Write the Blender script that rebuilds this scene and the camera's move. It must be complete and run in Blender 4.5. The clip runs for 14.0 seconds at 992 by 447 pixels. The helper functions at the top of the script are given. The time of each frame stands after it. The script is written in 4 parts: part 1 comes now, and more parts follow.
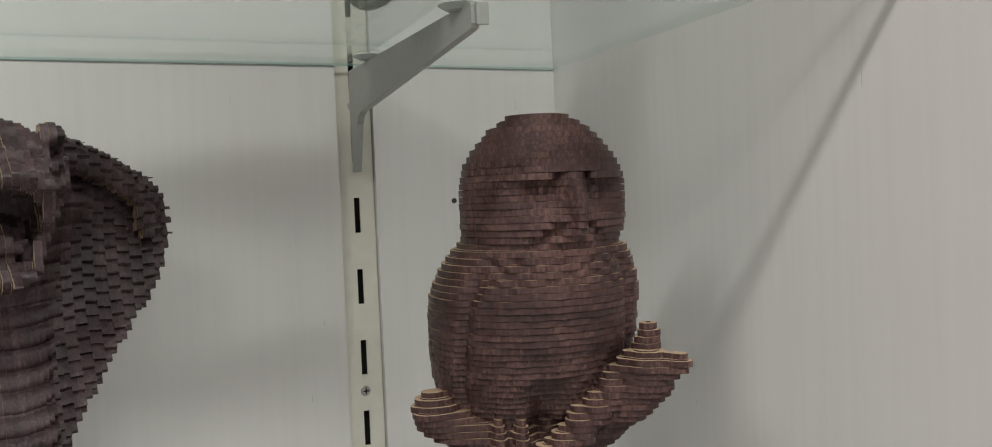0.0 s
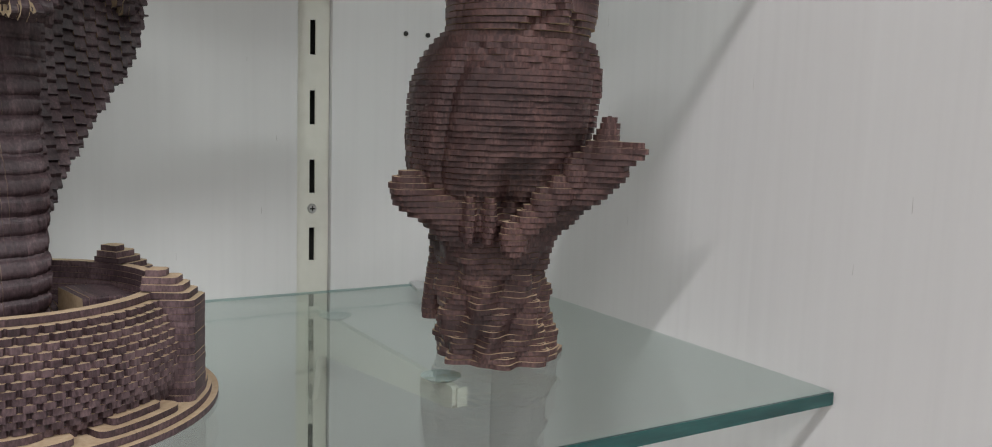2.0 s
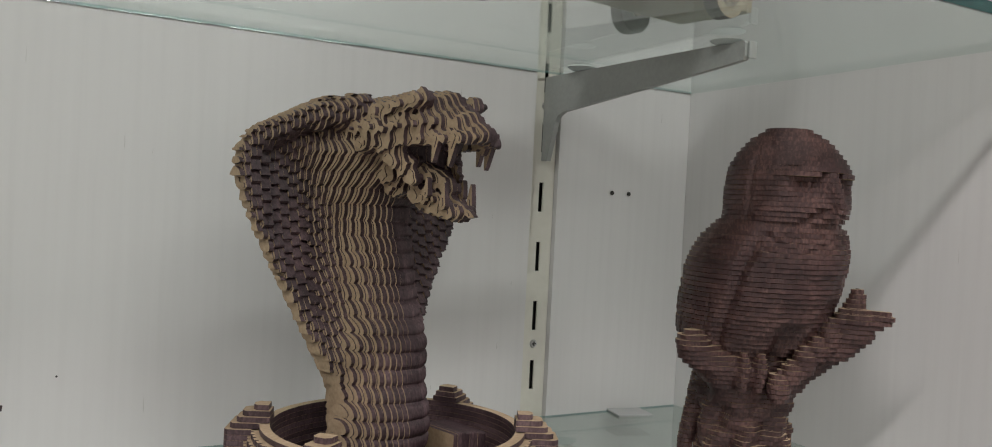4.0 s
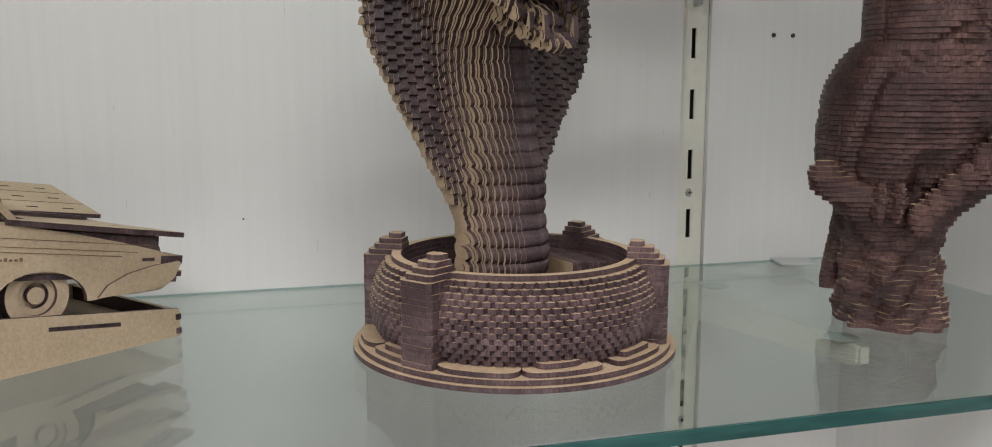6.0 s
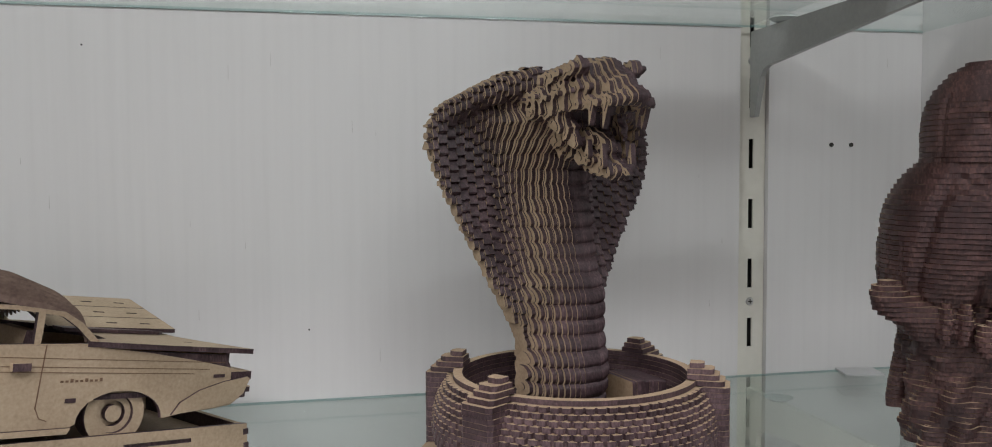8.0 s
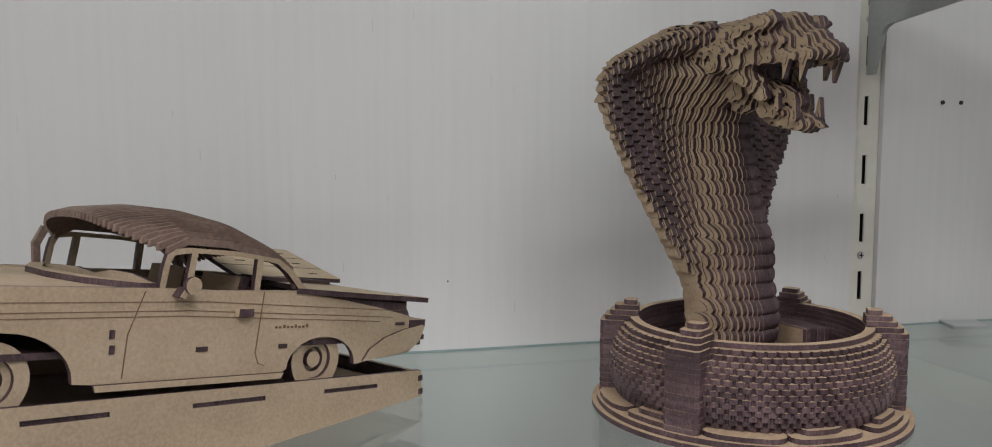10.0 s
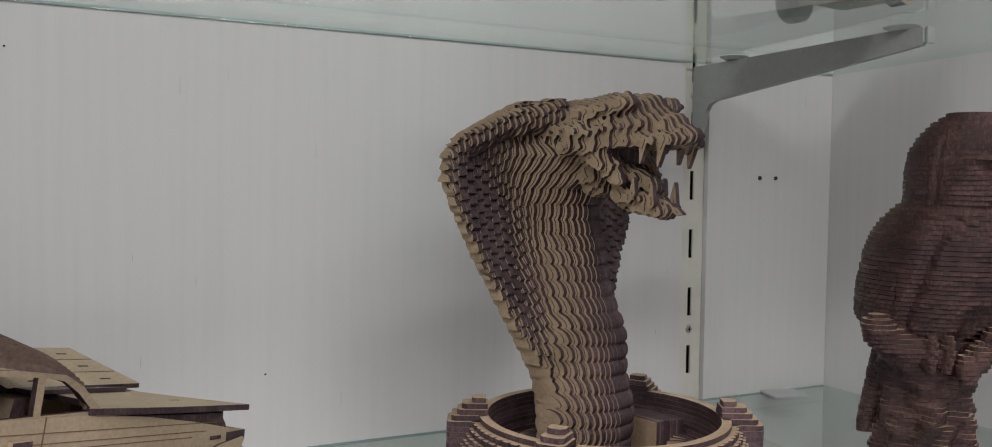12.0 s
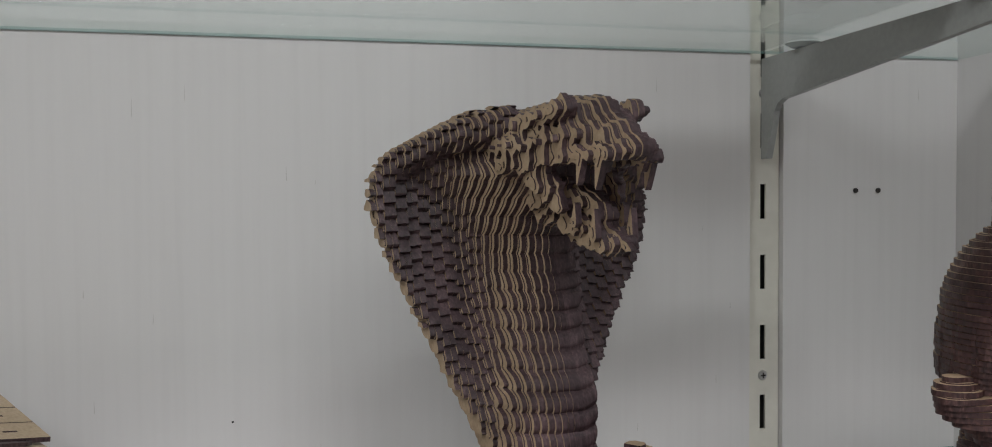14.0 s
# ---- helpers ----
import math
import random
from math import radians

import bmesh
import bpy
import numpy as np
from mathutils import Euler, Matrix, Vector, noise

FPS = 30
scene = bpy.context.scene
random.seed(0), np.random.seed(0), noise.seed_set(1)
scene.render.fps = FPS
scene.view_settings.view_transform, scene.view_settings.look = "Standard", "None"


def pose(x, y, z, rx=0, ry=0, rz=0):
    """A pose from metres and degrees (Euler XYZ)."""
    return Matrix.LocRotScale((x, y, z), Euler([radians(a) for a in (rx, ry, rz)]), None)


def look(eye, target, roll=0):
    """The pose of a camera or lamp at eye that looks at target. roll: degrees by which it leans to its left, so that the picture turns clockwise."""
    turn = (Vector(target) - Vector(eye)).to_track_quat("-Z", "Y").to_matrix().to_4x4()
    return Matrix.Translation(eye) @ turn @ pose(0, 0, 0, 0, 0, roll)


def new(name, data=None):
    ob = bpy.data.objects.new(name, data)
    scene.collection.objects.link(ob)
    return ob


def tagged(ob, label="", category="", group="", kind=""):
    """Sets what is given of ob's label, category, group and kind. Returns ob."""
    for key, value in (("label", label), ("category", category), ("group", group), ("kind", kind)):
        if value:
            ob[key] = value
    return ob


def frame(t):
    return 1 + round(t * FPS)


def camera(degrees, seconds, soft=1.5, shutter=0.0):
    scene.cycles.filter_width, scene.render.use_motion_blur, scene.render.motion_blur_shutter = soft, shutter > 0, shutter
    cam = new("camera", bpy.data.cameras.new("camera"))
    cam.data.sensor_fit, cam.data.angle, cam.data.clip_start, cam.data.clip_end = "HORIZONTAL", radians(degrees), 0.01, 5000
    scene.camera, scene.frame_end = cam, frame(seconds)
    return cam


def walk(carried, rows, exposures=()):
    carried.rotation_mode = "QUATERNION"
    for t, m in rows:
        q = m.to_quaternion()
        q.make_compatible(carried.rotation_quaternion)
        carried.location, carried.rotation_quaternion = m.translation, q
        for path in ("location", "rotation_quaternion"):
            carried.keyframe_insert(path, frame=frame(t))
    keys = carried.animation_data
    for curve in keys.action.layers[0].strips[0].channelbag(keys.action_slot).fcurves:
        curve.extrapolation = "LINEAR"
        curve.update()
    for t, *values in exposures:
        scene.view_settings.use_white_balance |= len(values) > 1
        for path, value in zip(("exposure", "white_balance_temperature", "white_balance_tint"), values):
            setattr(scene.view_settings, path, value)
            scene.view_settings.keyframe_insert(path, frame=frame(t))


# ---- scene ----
cam = camera(57.9, 14.0, 1.0)
METRES, EYE, TURN = 1.038, 1.198, -23.9
ROWS = [
    (0.0, 0.0, 0.0, 0.0, -0.08, -2.01, 2.38),
    (0.5, 0.0289, -0.0067, -0.0218, 4.9, -5.75, 1.59),
    (1.0, 0.0465, -0.0288, -0.043, 7.55, -7.64, 1.08),
    (1.5, 0.0429, -0.0287, -0.0727, 7.19, -10.0, 0.6),
    (2.0, -0.0462, -0.038, -0.0585, -7.3, -7.14, -1.83),
    (2.5, -0.1186, -0.0567, -0.0209, -22.16, -2.33, -3.15),
    (3.0, -0.1462, -0.0582, -0.0132, -24.9, -0.74, -3.5),
    (3.5, -0.1845, -0.0828, -0.0282, -19.43, -0.78, -3.68),
    (4.0, -0.2138, -0.1133, -0.0219, -6.73, -1.04, -2.96),
    (6.5, -0.1456, -0.1373, -0.0397, 8.87, -7.77, 0.18),
    (7.0, -0.1433, -0.1365, -0.0196, 9.12, -4.74, 0.2),
    (7.5, -0.1425, -0.134, -0.0123, 9.47, -3.08, 0.24),
    (8.0, -0.1467, -0.1436, -0.0259, 11.74, -3.26, 0.28),
    (10.5, -0.2921, -0.1528, -0.0264, 2.65, -4.83, -0.51),
    (11.0, -0.3095, -0.1567, -0.0195, -1.95, -2.95, -0.69),
    (11.5, -0.3158, -0.1662, -0.0178, -2.64, -2.54, -0.75),
    (12.0, -0.2887, -0.1274, -0.0134, -2.66, -2.48, -0.76),
    (12.5, -0.2426, -0.042, -0.0058, 0.77, -2.21, -0.91),
    (13.0, -0.2294, -0.001, 0.0008, 3.66, -2.09, -0.85),
    (13.5, -0.1958, 0.0005, 0.0027, 5.78, -2.06, -0.49),
    (14.0, -0.1623, -0.0302, -0.0044, 10.34, -1.98, 0.41),
]
FIRST = pose(-0.3183, -0.6075, EYE, 0, 0, TURN)
PATH = [(t, FIRST @ pose(METRES * x, METRES * y, METRES * z, 90 + pitch, roll, yaw)) for t, x, y, z, yaw, pitch, roll in ROWS]
PATH += [
    (4.2, look((-0.565, -0.632, 1.174), (0.359, 1.142, 1.145), 2.8)),
    (6.3, look((-0.513, -0.676, 1.147), (0.008, 1.230, 0.837), -0.1)),
    (8.2, look((-0.520, -0.689, 1.164), (-0.200, 1.281, 1.032), -0.3)),
    (10.3, look((-0.653, -0.654, 1.1665), (-0.104, 1.258, 0.968), 0.1)),
]
PATH.sort(key=lambda row: row[0])
EXPOSURES = [(0.0, -0.03, 6800, 6), (1.0, 0.12, 6600, 7), (1.5, 0.0, 6500, 7), (2.0, 0.08, 6400, 7), (2.5, -0.14, 6300, 6), (3.0, -0.36, 6400, 8), (3.5, -0.50, 6500, 7), (4.0, -0.19, 6650, 7), (6.3, 0.07, 6600, 9), (7.5, -0.14, 6400, 11), (11.0, -0.23, 6450, 11), (14.0, -0.33, 6450, 11)]
walk(cam, PATH, EXPOSURES)

# ---- light: ceiling panels of a shop ----
world = bpy.data.worlds.new("room_air")
scene.world = world
world.use_nodes = True
world.node_tree.nodes["Background"].inputs[0].default_value = (0.9, 0.95, 1.0, 1)
world.node_tree.nodes["Background"].inputs[1].default_value = 0.02


def area_lamp(name, at, target, sx, sy, watts, colour):
    data = bpy.data.lights.new(name, "AREA")
    data.shape, data.size, data.size_y, data.energy, data.color = "RECTANGLE", sx, sy, watts, colour
    ob = new(name, data)
    ob.matrix_world = look(at, target)
    return tagged(ob, kind="structure")


CEILING = 2.9
PANELS = [(0.0, -1.52, 1.1, 0.15, 22), (-1.2, -1.52, 1.1, 0.15, 5), (-2.4, -1.52, 1.1, 0.15, 42), (0.1, -2.7, 1.2, 0.6, 17), (-1.5, -2.75, 1.2, 0.6, 23)]
for px, py, sx, sy, watts in PANELS:
    area_lamp("panel_light", (px, py, CEILING - 0.06), (px, py, 0), sx, sy, watts, (1.0, 0.968, 0.995))


# ---- materials ----
def material(name, colours, rough=0.6, scale=(40, 40, 40), scale2=(6, 6, 6), bump=0.1, metal=0.0, detail=4.0, spread=(0.3, 0.7), spec=0.4, vary=0.0):
    """Two noises at two sizes between the colours, with bump and uneven gloss."""
    m = bpy.data.materials.new(name)
    m.use_nodes = True
    nt = m.node_tree
    p = nt.nodes["Principled BSDF"]
    co = nt.nodes.new("ShaderNodeTexCoord")

    def grain(sc):
        mp = nt.nodes.new("ShaderNodeMapping")
        mp.inputs["Scale"].default_value = sc
        nt.links.new(co.outputs["Object"], mp.inputs[0])
        n = nt.nodes.new("ShaderNodeTexNoise")
        n.inputs["Scale"].default_value, n.inputs["Detail"].default_value = 1.0, detail
        nt.links.new(mp.outputs[0], n.inputs["Vector"])
        return n

    a, b = grain(scale), grain(scale2)
    add = nt.nodes.new("ShaderNodeMath")
    add.operation = "MULTIPLY_ADD"
    add.inputs[1].default_value = 0.55
    half = nt.nodes.new("ShaderNodeMath")
    half.operation = "MULTIPLY"
    half.inputs[1].default_value = 0.45
    nt.links.new(b.outputs[0], half.inputs[0])
    nt.links.new(a.outputs[0], add.inputs[0])
    nt.links.new(half.outputs[0], add.inputs[2])
    last = add.outputs[0]
    if vary:
        info = nt.nodes.new("ShaderNodeObjectInfo")
        geo = nt.nodes.new("ShaderNodeNewGeometry")
        both = nt.nodes.new("ShaderNodeMath")
        both.operation = "ADD"
        nt.links.new(info.outputs["Random"], both.inputs[0])
        nt.links.new(geo.outputs["Random Per Island"], both.inputs[1])
        off = nt.nodes.new("ShaderNodeMath")
        off.operation = "MULTIPLY_ADD"
        off.inputs[1].default_value, off.inputs[2].default_value = vary, -vary
        nt.links.new(both.outputs[0], off.inputs[0])
        plus = nt.nodes.new("ShaderNodeMath")
        nt.links.new(last, plus.inputs[0])
        nt.links.new(off.outputs[0], plus.inputs[1])
        last = plus.outputs[0]
    ramp = nt.nodes.new("ShaderNodeValToRGB")
    els = ramp.color_ramp.elements
    for i, c in enumerate(colours):
        e = els[i] if i < 2 else els.new(1.0)
        e.position = spread[0] + (spread[1] - spread[0]) * i / max(1, len(colours) - 1)
        e.color = (*c, 1)
    nt.links.new(last, ramp.inputs[0])
    nt.links.new(ramp.outputs[0], p.inputs["Base Color"])
    p.inputs["Roughness"].default_value = rough
    p.inputs["Metallic"].default_value = metal
    p.inputs["Specular IOR Level"].default_value = spec
    if bump:
        bp = nt.nodes.new("ShaderNodeBump")
        bp.inputs["Strength"].default_value = bump
        bp.inputs["Distance"].default_value = 0.001
        nt.links.new(a.outputs[0], bp.inputs["Height"])
        nt.links.new(bp.outputs[0], p.inputs["Normal"])
    return m


def glass_material(name, colour, rough, ior=1.5):
    """Clear pane: tinted see-through, with gloss by Fresnel."""
    m = bpy.data.materials.new(name)
    m.use_nodes = True
    nt = m.node_tree
    nt.nodes.remove(nt.nodes["Principled BSDF"])
    clear = nt.nodes.new("ShaderNodeBsdfTransparent")
    clear.inputs[0].default_value = (*colour, 1)
    gloss = nt.nodes.new("ShaderNodeBsdfGlossy")
    gloss.inputs["Roughness"].default_value = rough
    gloss.inputs["Color"].default_value = (0.95, 1.0, 0.98, 1)
    weight = nt.nodes.new("ShaderNodeLayerWeight")
    weight.inputs[0].default_value = 0.5
    power = nt.nodes.new("ShaderNodeMath")
    power.operation = "POWER"
    power.inputs[1].default_value = 5.0
    nt.links.new(weight.outputs["Facing"], power.inputs[0])
    fres = nt.nodes.new("ShaderNodeMath")
    fres.operation = "MULTIPLY_ADD"
    base = ((ior - 1) / (ior + 1)) ** 2
    fres.inputs[1].default_value, fres.inputs[2].default_value = 1 - base, base
    nt.links.new(power.outputs[0], fres.inputs[0])
    mix = nt.nodes.new("ShaderNodeMixShader")
    nt.links.new(fres.outputs[0], mix.inputs[0])
    nt.links.new(clear.outputs[0], mix.inputs[1])
    nt.links.new(gloss.outputs[0], mix.inputs[2])
    nt.links.new(mix.outputs[0], nt.nodes["Material Output"].inputs[0])
    return m


def lamp_material(name, strength):
    m = bpy.data.materials.new(name)
    m.use_nodes = True
    p = m.node_tree.nodes["Principled BSDF"]
    p.inputs["Emission Color"].default_value = (1, 0.98, 0.95, 1)
    p.inputs["Emission Strength"].default_value = strength
    return m


LAMINATE = material("whitewashed_laminate", [(0.615, 0.601, 0.593), (0.652, 0.638, 0.631), (0.674, 0.662, 0.655)], 0.42, (170, 170, 5), (7, 7, 0.9), 0.05, spread=(0.25, 0.75))
PAINT = material("room_paint", [(0.68, 0.67, 0.66), (0.75, 0.74, 0.73)], 0.8, (30, 30, 30), (2, 2, 2), 0.1)
TILE = material("floor_vinyl", [(0.28, 0.27, 0.25), (0.36, 0.35, 0.33)], 0.4, (30, 30, 30), (2, 2, 2), 0.05)
CREAM = material("cream_enamel", [(0.62, 0.60, 0.53), (0.70, 0.68, 0.61)], 0.4, (90, 90, 90), (10, 10, 10), 0.05)
# Near-black for specks, and for recesses whose shade is put into the colour.
SLOT = material("slot_dark", [(0.02, 0.02, 0.02), (0.05, 0.045, 0.04)], 0.9, bump=0)
GREY = material("grey_enamel", [(0.30, 0.31, 0.295), (0.36, 0.37, 0.355)], 0.35, (300, 300, 300), (15, 15, 15), 0.08)
STEEL = material("steel", [(0.5, 0.5, 0.5), (0.65, 0.65, 0.64)], 0.3, (300, 300, 300), (40, 40, 40), 0.05, 1.0)
GLASS = glass_material("shelf_glass", (0.878, 0.912, 0.902), 0.02)
GREEN = material("glass_edge_green", [(0.005, 0.030, 0.029), (0.011, 0.060, 0.057), (0.026, 0.105, 0.098)], 0.12, (25, 200, 200), (8, 8, 8), 0.02, spec=0.6)
PALEGREEN = material("glass_edge_pale", [(0.16, 0.28, 0.27), (0.30, 0.44, 0.43)], 0.15, (25, 200, 200), (8, 8, 8), 0.02)
CLEAR = material("frosted_plastic", [(0.42, 0.47, 0.46), (0.52, 0.57, 0.56)], 0.25, (60, 60, 60), (20, 20, 20), 0.0)
CARD = material("grey_card", [(0.45, 0.45, 0.45), (0.52, 0.52, 0.52)], 0.6)
BOARD = material("fibreboard", [(0.29, 0.205, 0.13), (0.385, 0.285, 0.185), (0.455, 0.35, 0.24)], 0.75, (500, 500, 500), (60, 60, 60), 0.2, vary=0.05)
BURNT = material("burnt_edge", [(0.021, 0.012, 0.0138), (0.060, 0.036, 0.040), (0.145, 0.094, 0.099)], 0.5, (900, 900, 350), (70, 70, 30), 0.25, vary=0.12)
OWLEDGE = material("burnt_red_edge", [(0.014, 0.0068, 0.0072), (0.052, 0.0255, 0.0245), (0.15, 0.080, 0.070)], 0.5, (700, 700, 300), (38, 38, 38), 0.25, vary=0.06)
CARWOOD = material("light_fibreboard", [(0.30, 0.228, 0.152), (0.39, 0.303, 0.205), (0.455, 0.363, 0.255)], 0.7, (600, 600, 600), (25, 25, 25), 0.15, vary=0.06)
ROOFBROWN = material("scorched_roof", [(0.105, 0.068, 0.056), (0.17, 0.118, 0.094), (0.24, 0.172, 0.135)], 0.65, (400, 400, 400), (40, 40, 40), 0.2, vary=0.1)
SCORCH = material("scorched_line", [(0.13, 0.075, 0.045), (0.20, 0.125, 0.08)], 0.8, (500, 500, 500), (60, 60, 60), 0.0)
GLOW = lamp_material("lamp_diffuser", 4.0)


# ---- building helpers ----
def link_bm(name, bm, mats, parent=None, label="", bevel=0.0):
    if bevel:
        sharp = [e for e in bm.edges if len(e.link_faces) == 2 and e.calc_face_angle(0) > 0.7]
        bmesh.ops.bevel(bm, geom=sharp, offset=bevel, segments=2, profile=0.6, affect="EDGES", clamp_overlap=True)
    me = bpy.data.meshes.new(name)
    bm.to_mesh(me)
    bm.free()
    for m in mats if isinstance(mats, (list, tuple)) else [mats]:
        me.materials.append(m)
    ob = new(name, me)
    if parent is not None:
        ob.parent = parent
    if label:
        tagged(ob, label)
    return ob


part = link_bm


def box_bm(x0, y0, z0, x1, y1, z1, bm=None, m=None):
    bm = bm or bmesh.new()
    got = bmesh.ops.create_cube(bm, size=1)["verts"]
    t = Matrix.Translation(((x0 + x1) / 2, (y0 + y1) / 2, (z0 + z1) / 2)) @ Matrix.Diagonal((x1 - x0, y1 - y0, z1 - z0, 1))
    bmesh.ops.transform(bm, matrix=(m @ t) if m else t, verts=got)
    return bm


def tube_bm(r, z0, z1, seg=32, r2=None, bm=None, m=None):
    bm = bm or bmesh.new()
    got = bmesh.ops.create_cone(bm, cap_ends=True, segments=seg, radius1=r, radius2=r if r2 is None else r2, depth=z1 - z0)["verts"]
    t = Matrix.Translation((0, 0, (z0 + z1) / 2))
    bmesh.ops.transform(bm, matrix=(m @ t) if m else t, verts=got)
    return bm


def islands(loops):
    """Groups of loops: each outline with the holes in it."""
    if len(loops) == 1:
        return [[0]]

    def holds(lp, p):
        inside = False
        for (x0, y0), (x1, y1) in zip(lp, lp[1:] + lp[:1]):
            if (y0 > p[1]) != (y1 > p[1]) and p[0] < (x1 - x0) * (p[1] - y0) / (y1 - y0) + x0:
                inside = not inside
        return inside

    around = [[j for j in range(len(loops)) if j != i and holds(loops[j], loops[i][0])] for i in range(len(loops))]
    out = []
    for i, a in enumerate(around):
        if len(a) % 2 == 0:
            out.append([i] + [j for j, c in enumerate(around) if i in c and len(c) == len(a) + 1])
    return out


def sheet_bm(loops, lo, hi, place=None, bm=None):
    """A flat piece cut to the loops (outline and holes), from lo to hi; face material 0, cut edges material 1. place maps (a, b, c) to a point."""
    from mathutils.geometry import tessellate_polygon
    bm = bm or bmesh.new()
    place = place or (lambda a, b, c: (a, b, c))
    pts = [p for lp in loops for p in lp]
    tris = []
    starts = [sum(len(q) for q in loops[:i]) for i in range(len(loops))]
    for group in islands(loops):
        back = [starts[i] + k for i in group for k in range(len(loops[i]))]
        tris += [[back[k] for k in t] for t in tessellate_polygon([[Vector((p[0], p[1], 0)) for p in loops[i]] for i in group])]
    low = [bm.verts.new(place(p[0], p[1], lo)) for p in pts]
    top = [bm.verts.new(place(p[0], p[1], hi)) for p in pts]
    made = []
    for a, b, c in tris:
        for ring in ((top[a], top[b], top[c]), (low[c], low[b], low[a])):
            try:
                made.append(bm.faces.new(ring))
            except ValueError:
                pass
    k = 0
    for lp in loops:
        n = len(lp)
        for i in range(n):
            a, b = k + i, k + (i + 1) % n
            f = bm.faces.new((low[a], low[b], top[b], top[a]))
            f.material_index = 1
            made.append(f)
        k += n
    bmesh.ops.recalc_face_normals(bm, faces=made)
    return bm


def contours(values, a, b):
    """Closed outlines of values < 0 on the grid a x b."""
    v = values.copy()
    v[0, :] = v[-1, :] = 1.0
    v[:, 0] = v[:, -1] = 1.0
    v[v == 0] = 1e-9
    inside = v < 0
    code = inside[:-1, :-1] + 2 * inside[1:, :-1] + 4 * inside[1:, 1:] + 8 * inside[:-1, 1:]
    table = {1: ((3, 0),), 2: ((0, 1),), 3: ((3, 1),), 4: ((1, 2),), 5: ((3, 0), (1, 2)), 6: ((0, 2),), 7: ((3, 2),), 8: ((2, 3),), 9: ((2, 0),),
             10: ((0, 1), (2, 3)), 11: ((2, 1),), 12: ((1, 3),), 13: ((1, 0),), 14: ((0, 3),)}
    nexts = {}
    for i, j in zip(*np.nonzero((code > 0) & (code < 15))):
        keys = ((i, j, 0), (i + 1, j, 1), (i, j + 1, 0), (i, j, 1))
        for s, e in table[int(code[i, j])]:
            nexts.setdefault(keys[s], []).append(keys[e])
            nexts.setdefault(keys[e], []).append(keys[s])

    def spot(key):
        i, j, d = key
        i2, j2 = (i + 1, j) if d == 0 else (i, j + 1)
        f = v[i, j] / (v[i, j] - v[i2, j2])
        f = min(max(f, 0.02), 0.98)
        return (a[i] + f * (a[i2] - a[i]), b[j] + f * (b[j2] - b[j]))

    loops, used = [], set()
    for start in nexts:
        if start in used:
            continue
        ring, cur, prev = [], start, None
        while cur not in used:
            used.add(cur)
            ring.append(cur)
            step = [k for k in nexts[cur] if k != prev and k not in used]
            prev = cur
            if not step:
                break
            cur = step[0]
        if len(ring) > 5:
            loops.append([spot(k) for k in ring])
    return loops


def ball(p, c, r):
    """Distance-like value of an ellipsoid, radii r."""
    q = [(p[i] - c[i]) / r[i] for i in range(3)]
    return (np.sqrt(q[0] ** 2 + q[1] ** 2 + q[2] ** 2) - 1) * min(r)


def limb(p, a, b, ra, rb, flat=(1, 1, 1)):
    """A tapered limb from a to b."""
    d = [b[i] - a[i] for i in range(3)]
    n = sum(x * x for x in d)
    t = np.clip(sum((p[i] - a[i]) * d[i] for i in range(3)) / n, 0, 1)
    return np.sqrt(sum(((p[i] - a[i] - t * d[i]) / flat[i]) ** 2 for i in range(3))) - (ra + (rb - ra) * t)


def blend(a, b, k=0.006):
    h = np.clip(0.5 + 0.5 * (b - a) / k, 0, 1)
    return b + (a - b) * h - k * h * (1 - h)


# ---- structure: shop room, wall unit ----
def struct(name, bm, mats, label, category, bevel=0.0):
    return tagged(link_bm(name, bm, mats, None, "", bevel), label, category, kind="structure")


struct("floor", box_bm(-4.2, -4.6, -0.1, 3.2, 0.3, 0.0), TILE, "grey vinyl shop floor", "floor")
struct("ceiling", box_bm(-4.2, -4.6, CEILING, 3.2, 0.3, CEILING + 0.1), PAINT, "white painted shop ceiling", "ceiling")
struct("wall_south", box_bm(-4.2, -4.7, 0, 3.2, -4.6, CEILING), PAINT, "pale painted wall behind", "wall")
struct("wall_west", box_bm(-4.3, -4.7, 0, -4.2, 0.3, CEILING), PAINT, "pale painted side wall", "wall")
struct("wall_east", box_bm(3.2, -4.7, 0, 3.3, 0.3, CEILING), PAINT, "pale painted side wall", "wall")
struct("wall_north", box_bm(-4.3, 0.06, 0, 3.3, 0.3, CEILING), PAINT, "plain wall behind the shelving", "wall")
struct("back_panel_1", box_bm(-1.8, 0.0, 0.1, -0.1655, 0.02, 2.4), LAMINATE, "whitewashed wood laminate back panel", "wall panel")
struct("back_panel_2", box_bm(-0.1395, 0.0, 0.1, 0.0038, 0.02, 2.4), LAMINATE, "whitewashed wood laminate back panel", "wall panel")
struct("side_panel", box_bm(0.004, -0.6, 0.1, 0.022, 0.02, 2.4), LAMINATE, "whitewashed wood laminate side panel", "wall panel")
# Added unseen panel: keeps the left lamp off the back wall's left end.
struct("side_panel_far", box_bm(-1.37, -0.6, 0.1, -1.35, -0.001, 2.4), LAMINATE, "whitewashed wood laminate side panel", "wall panel")
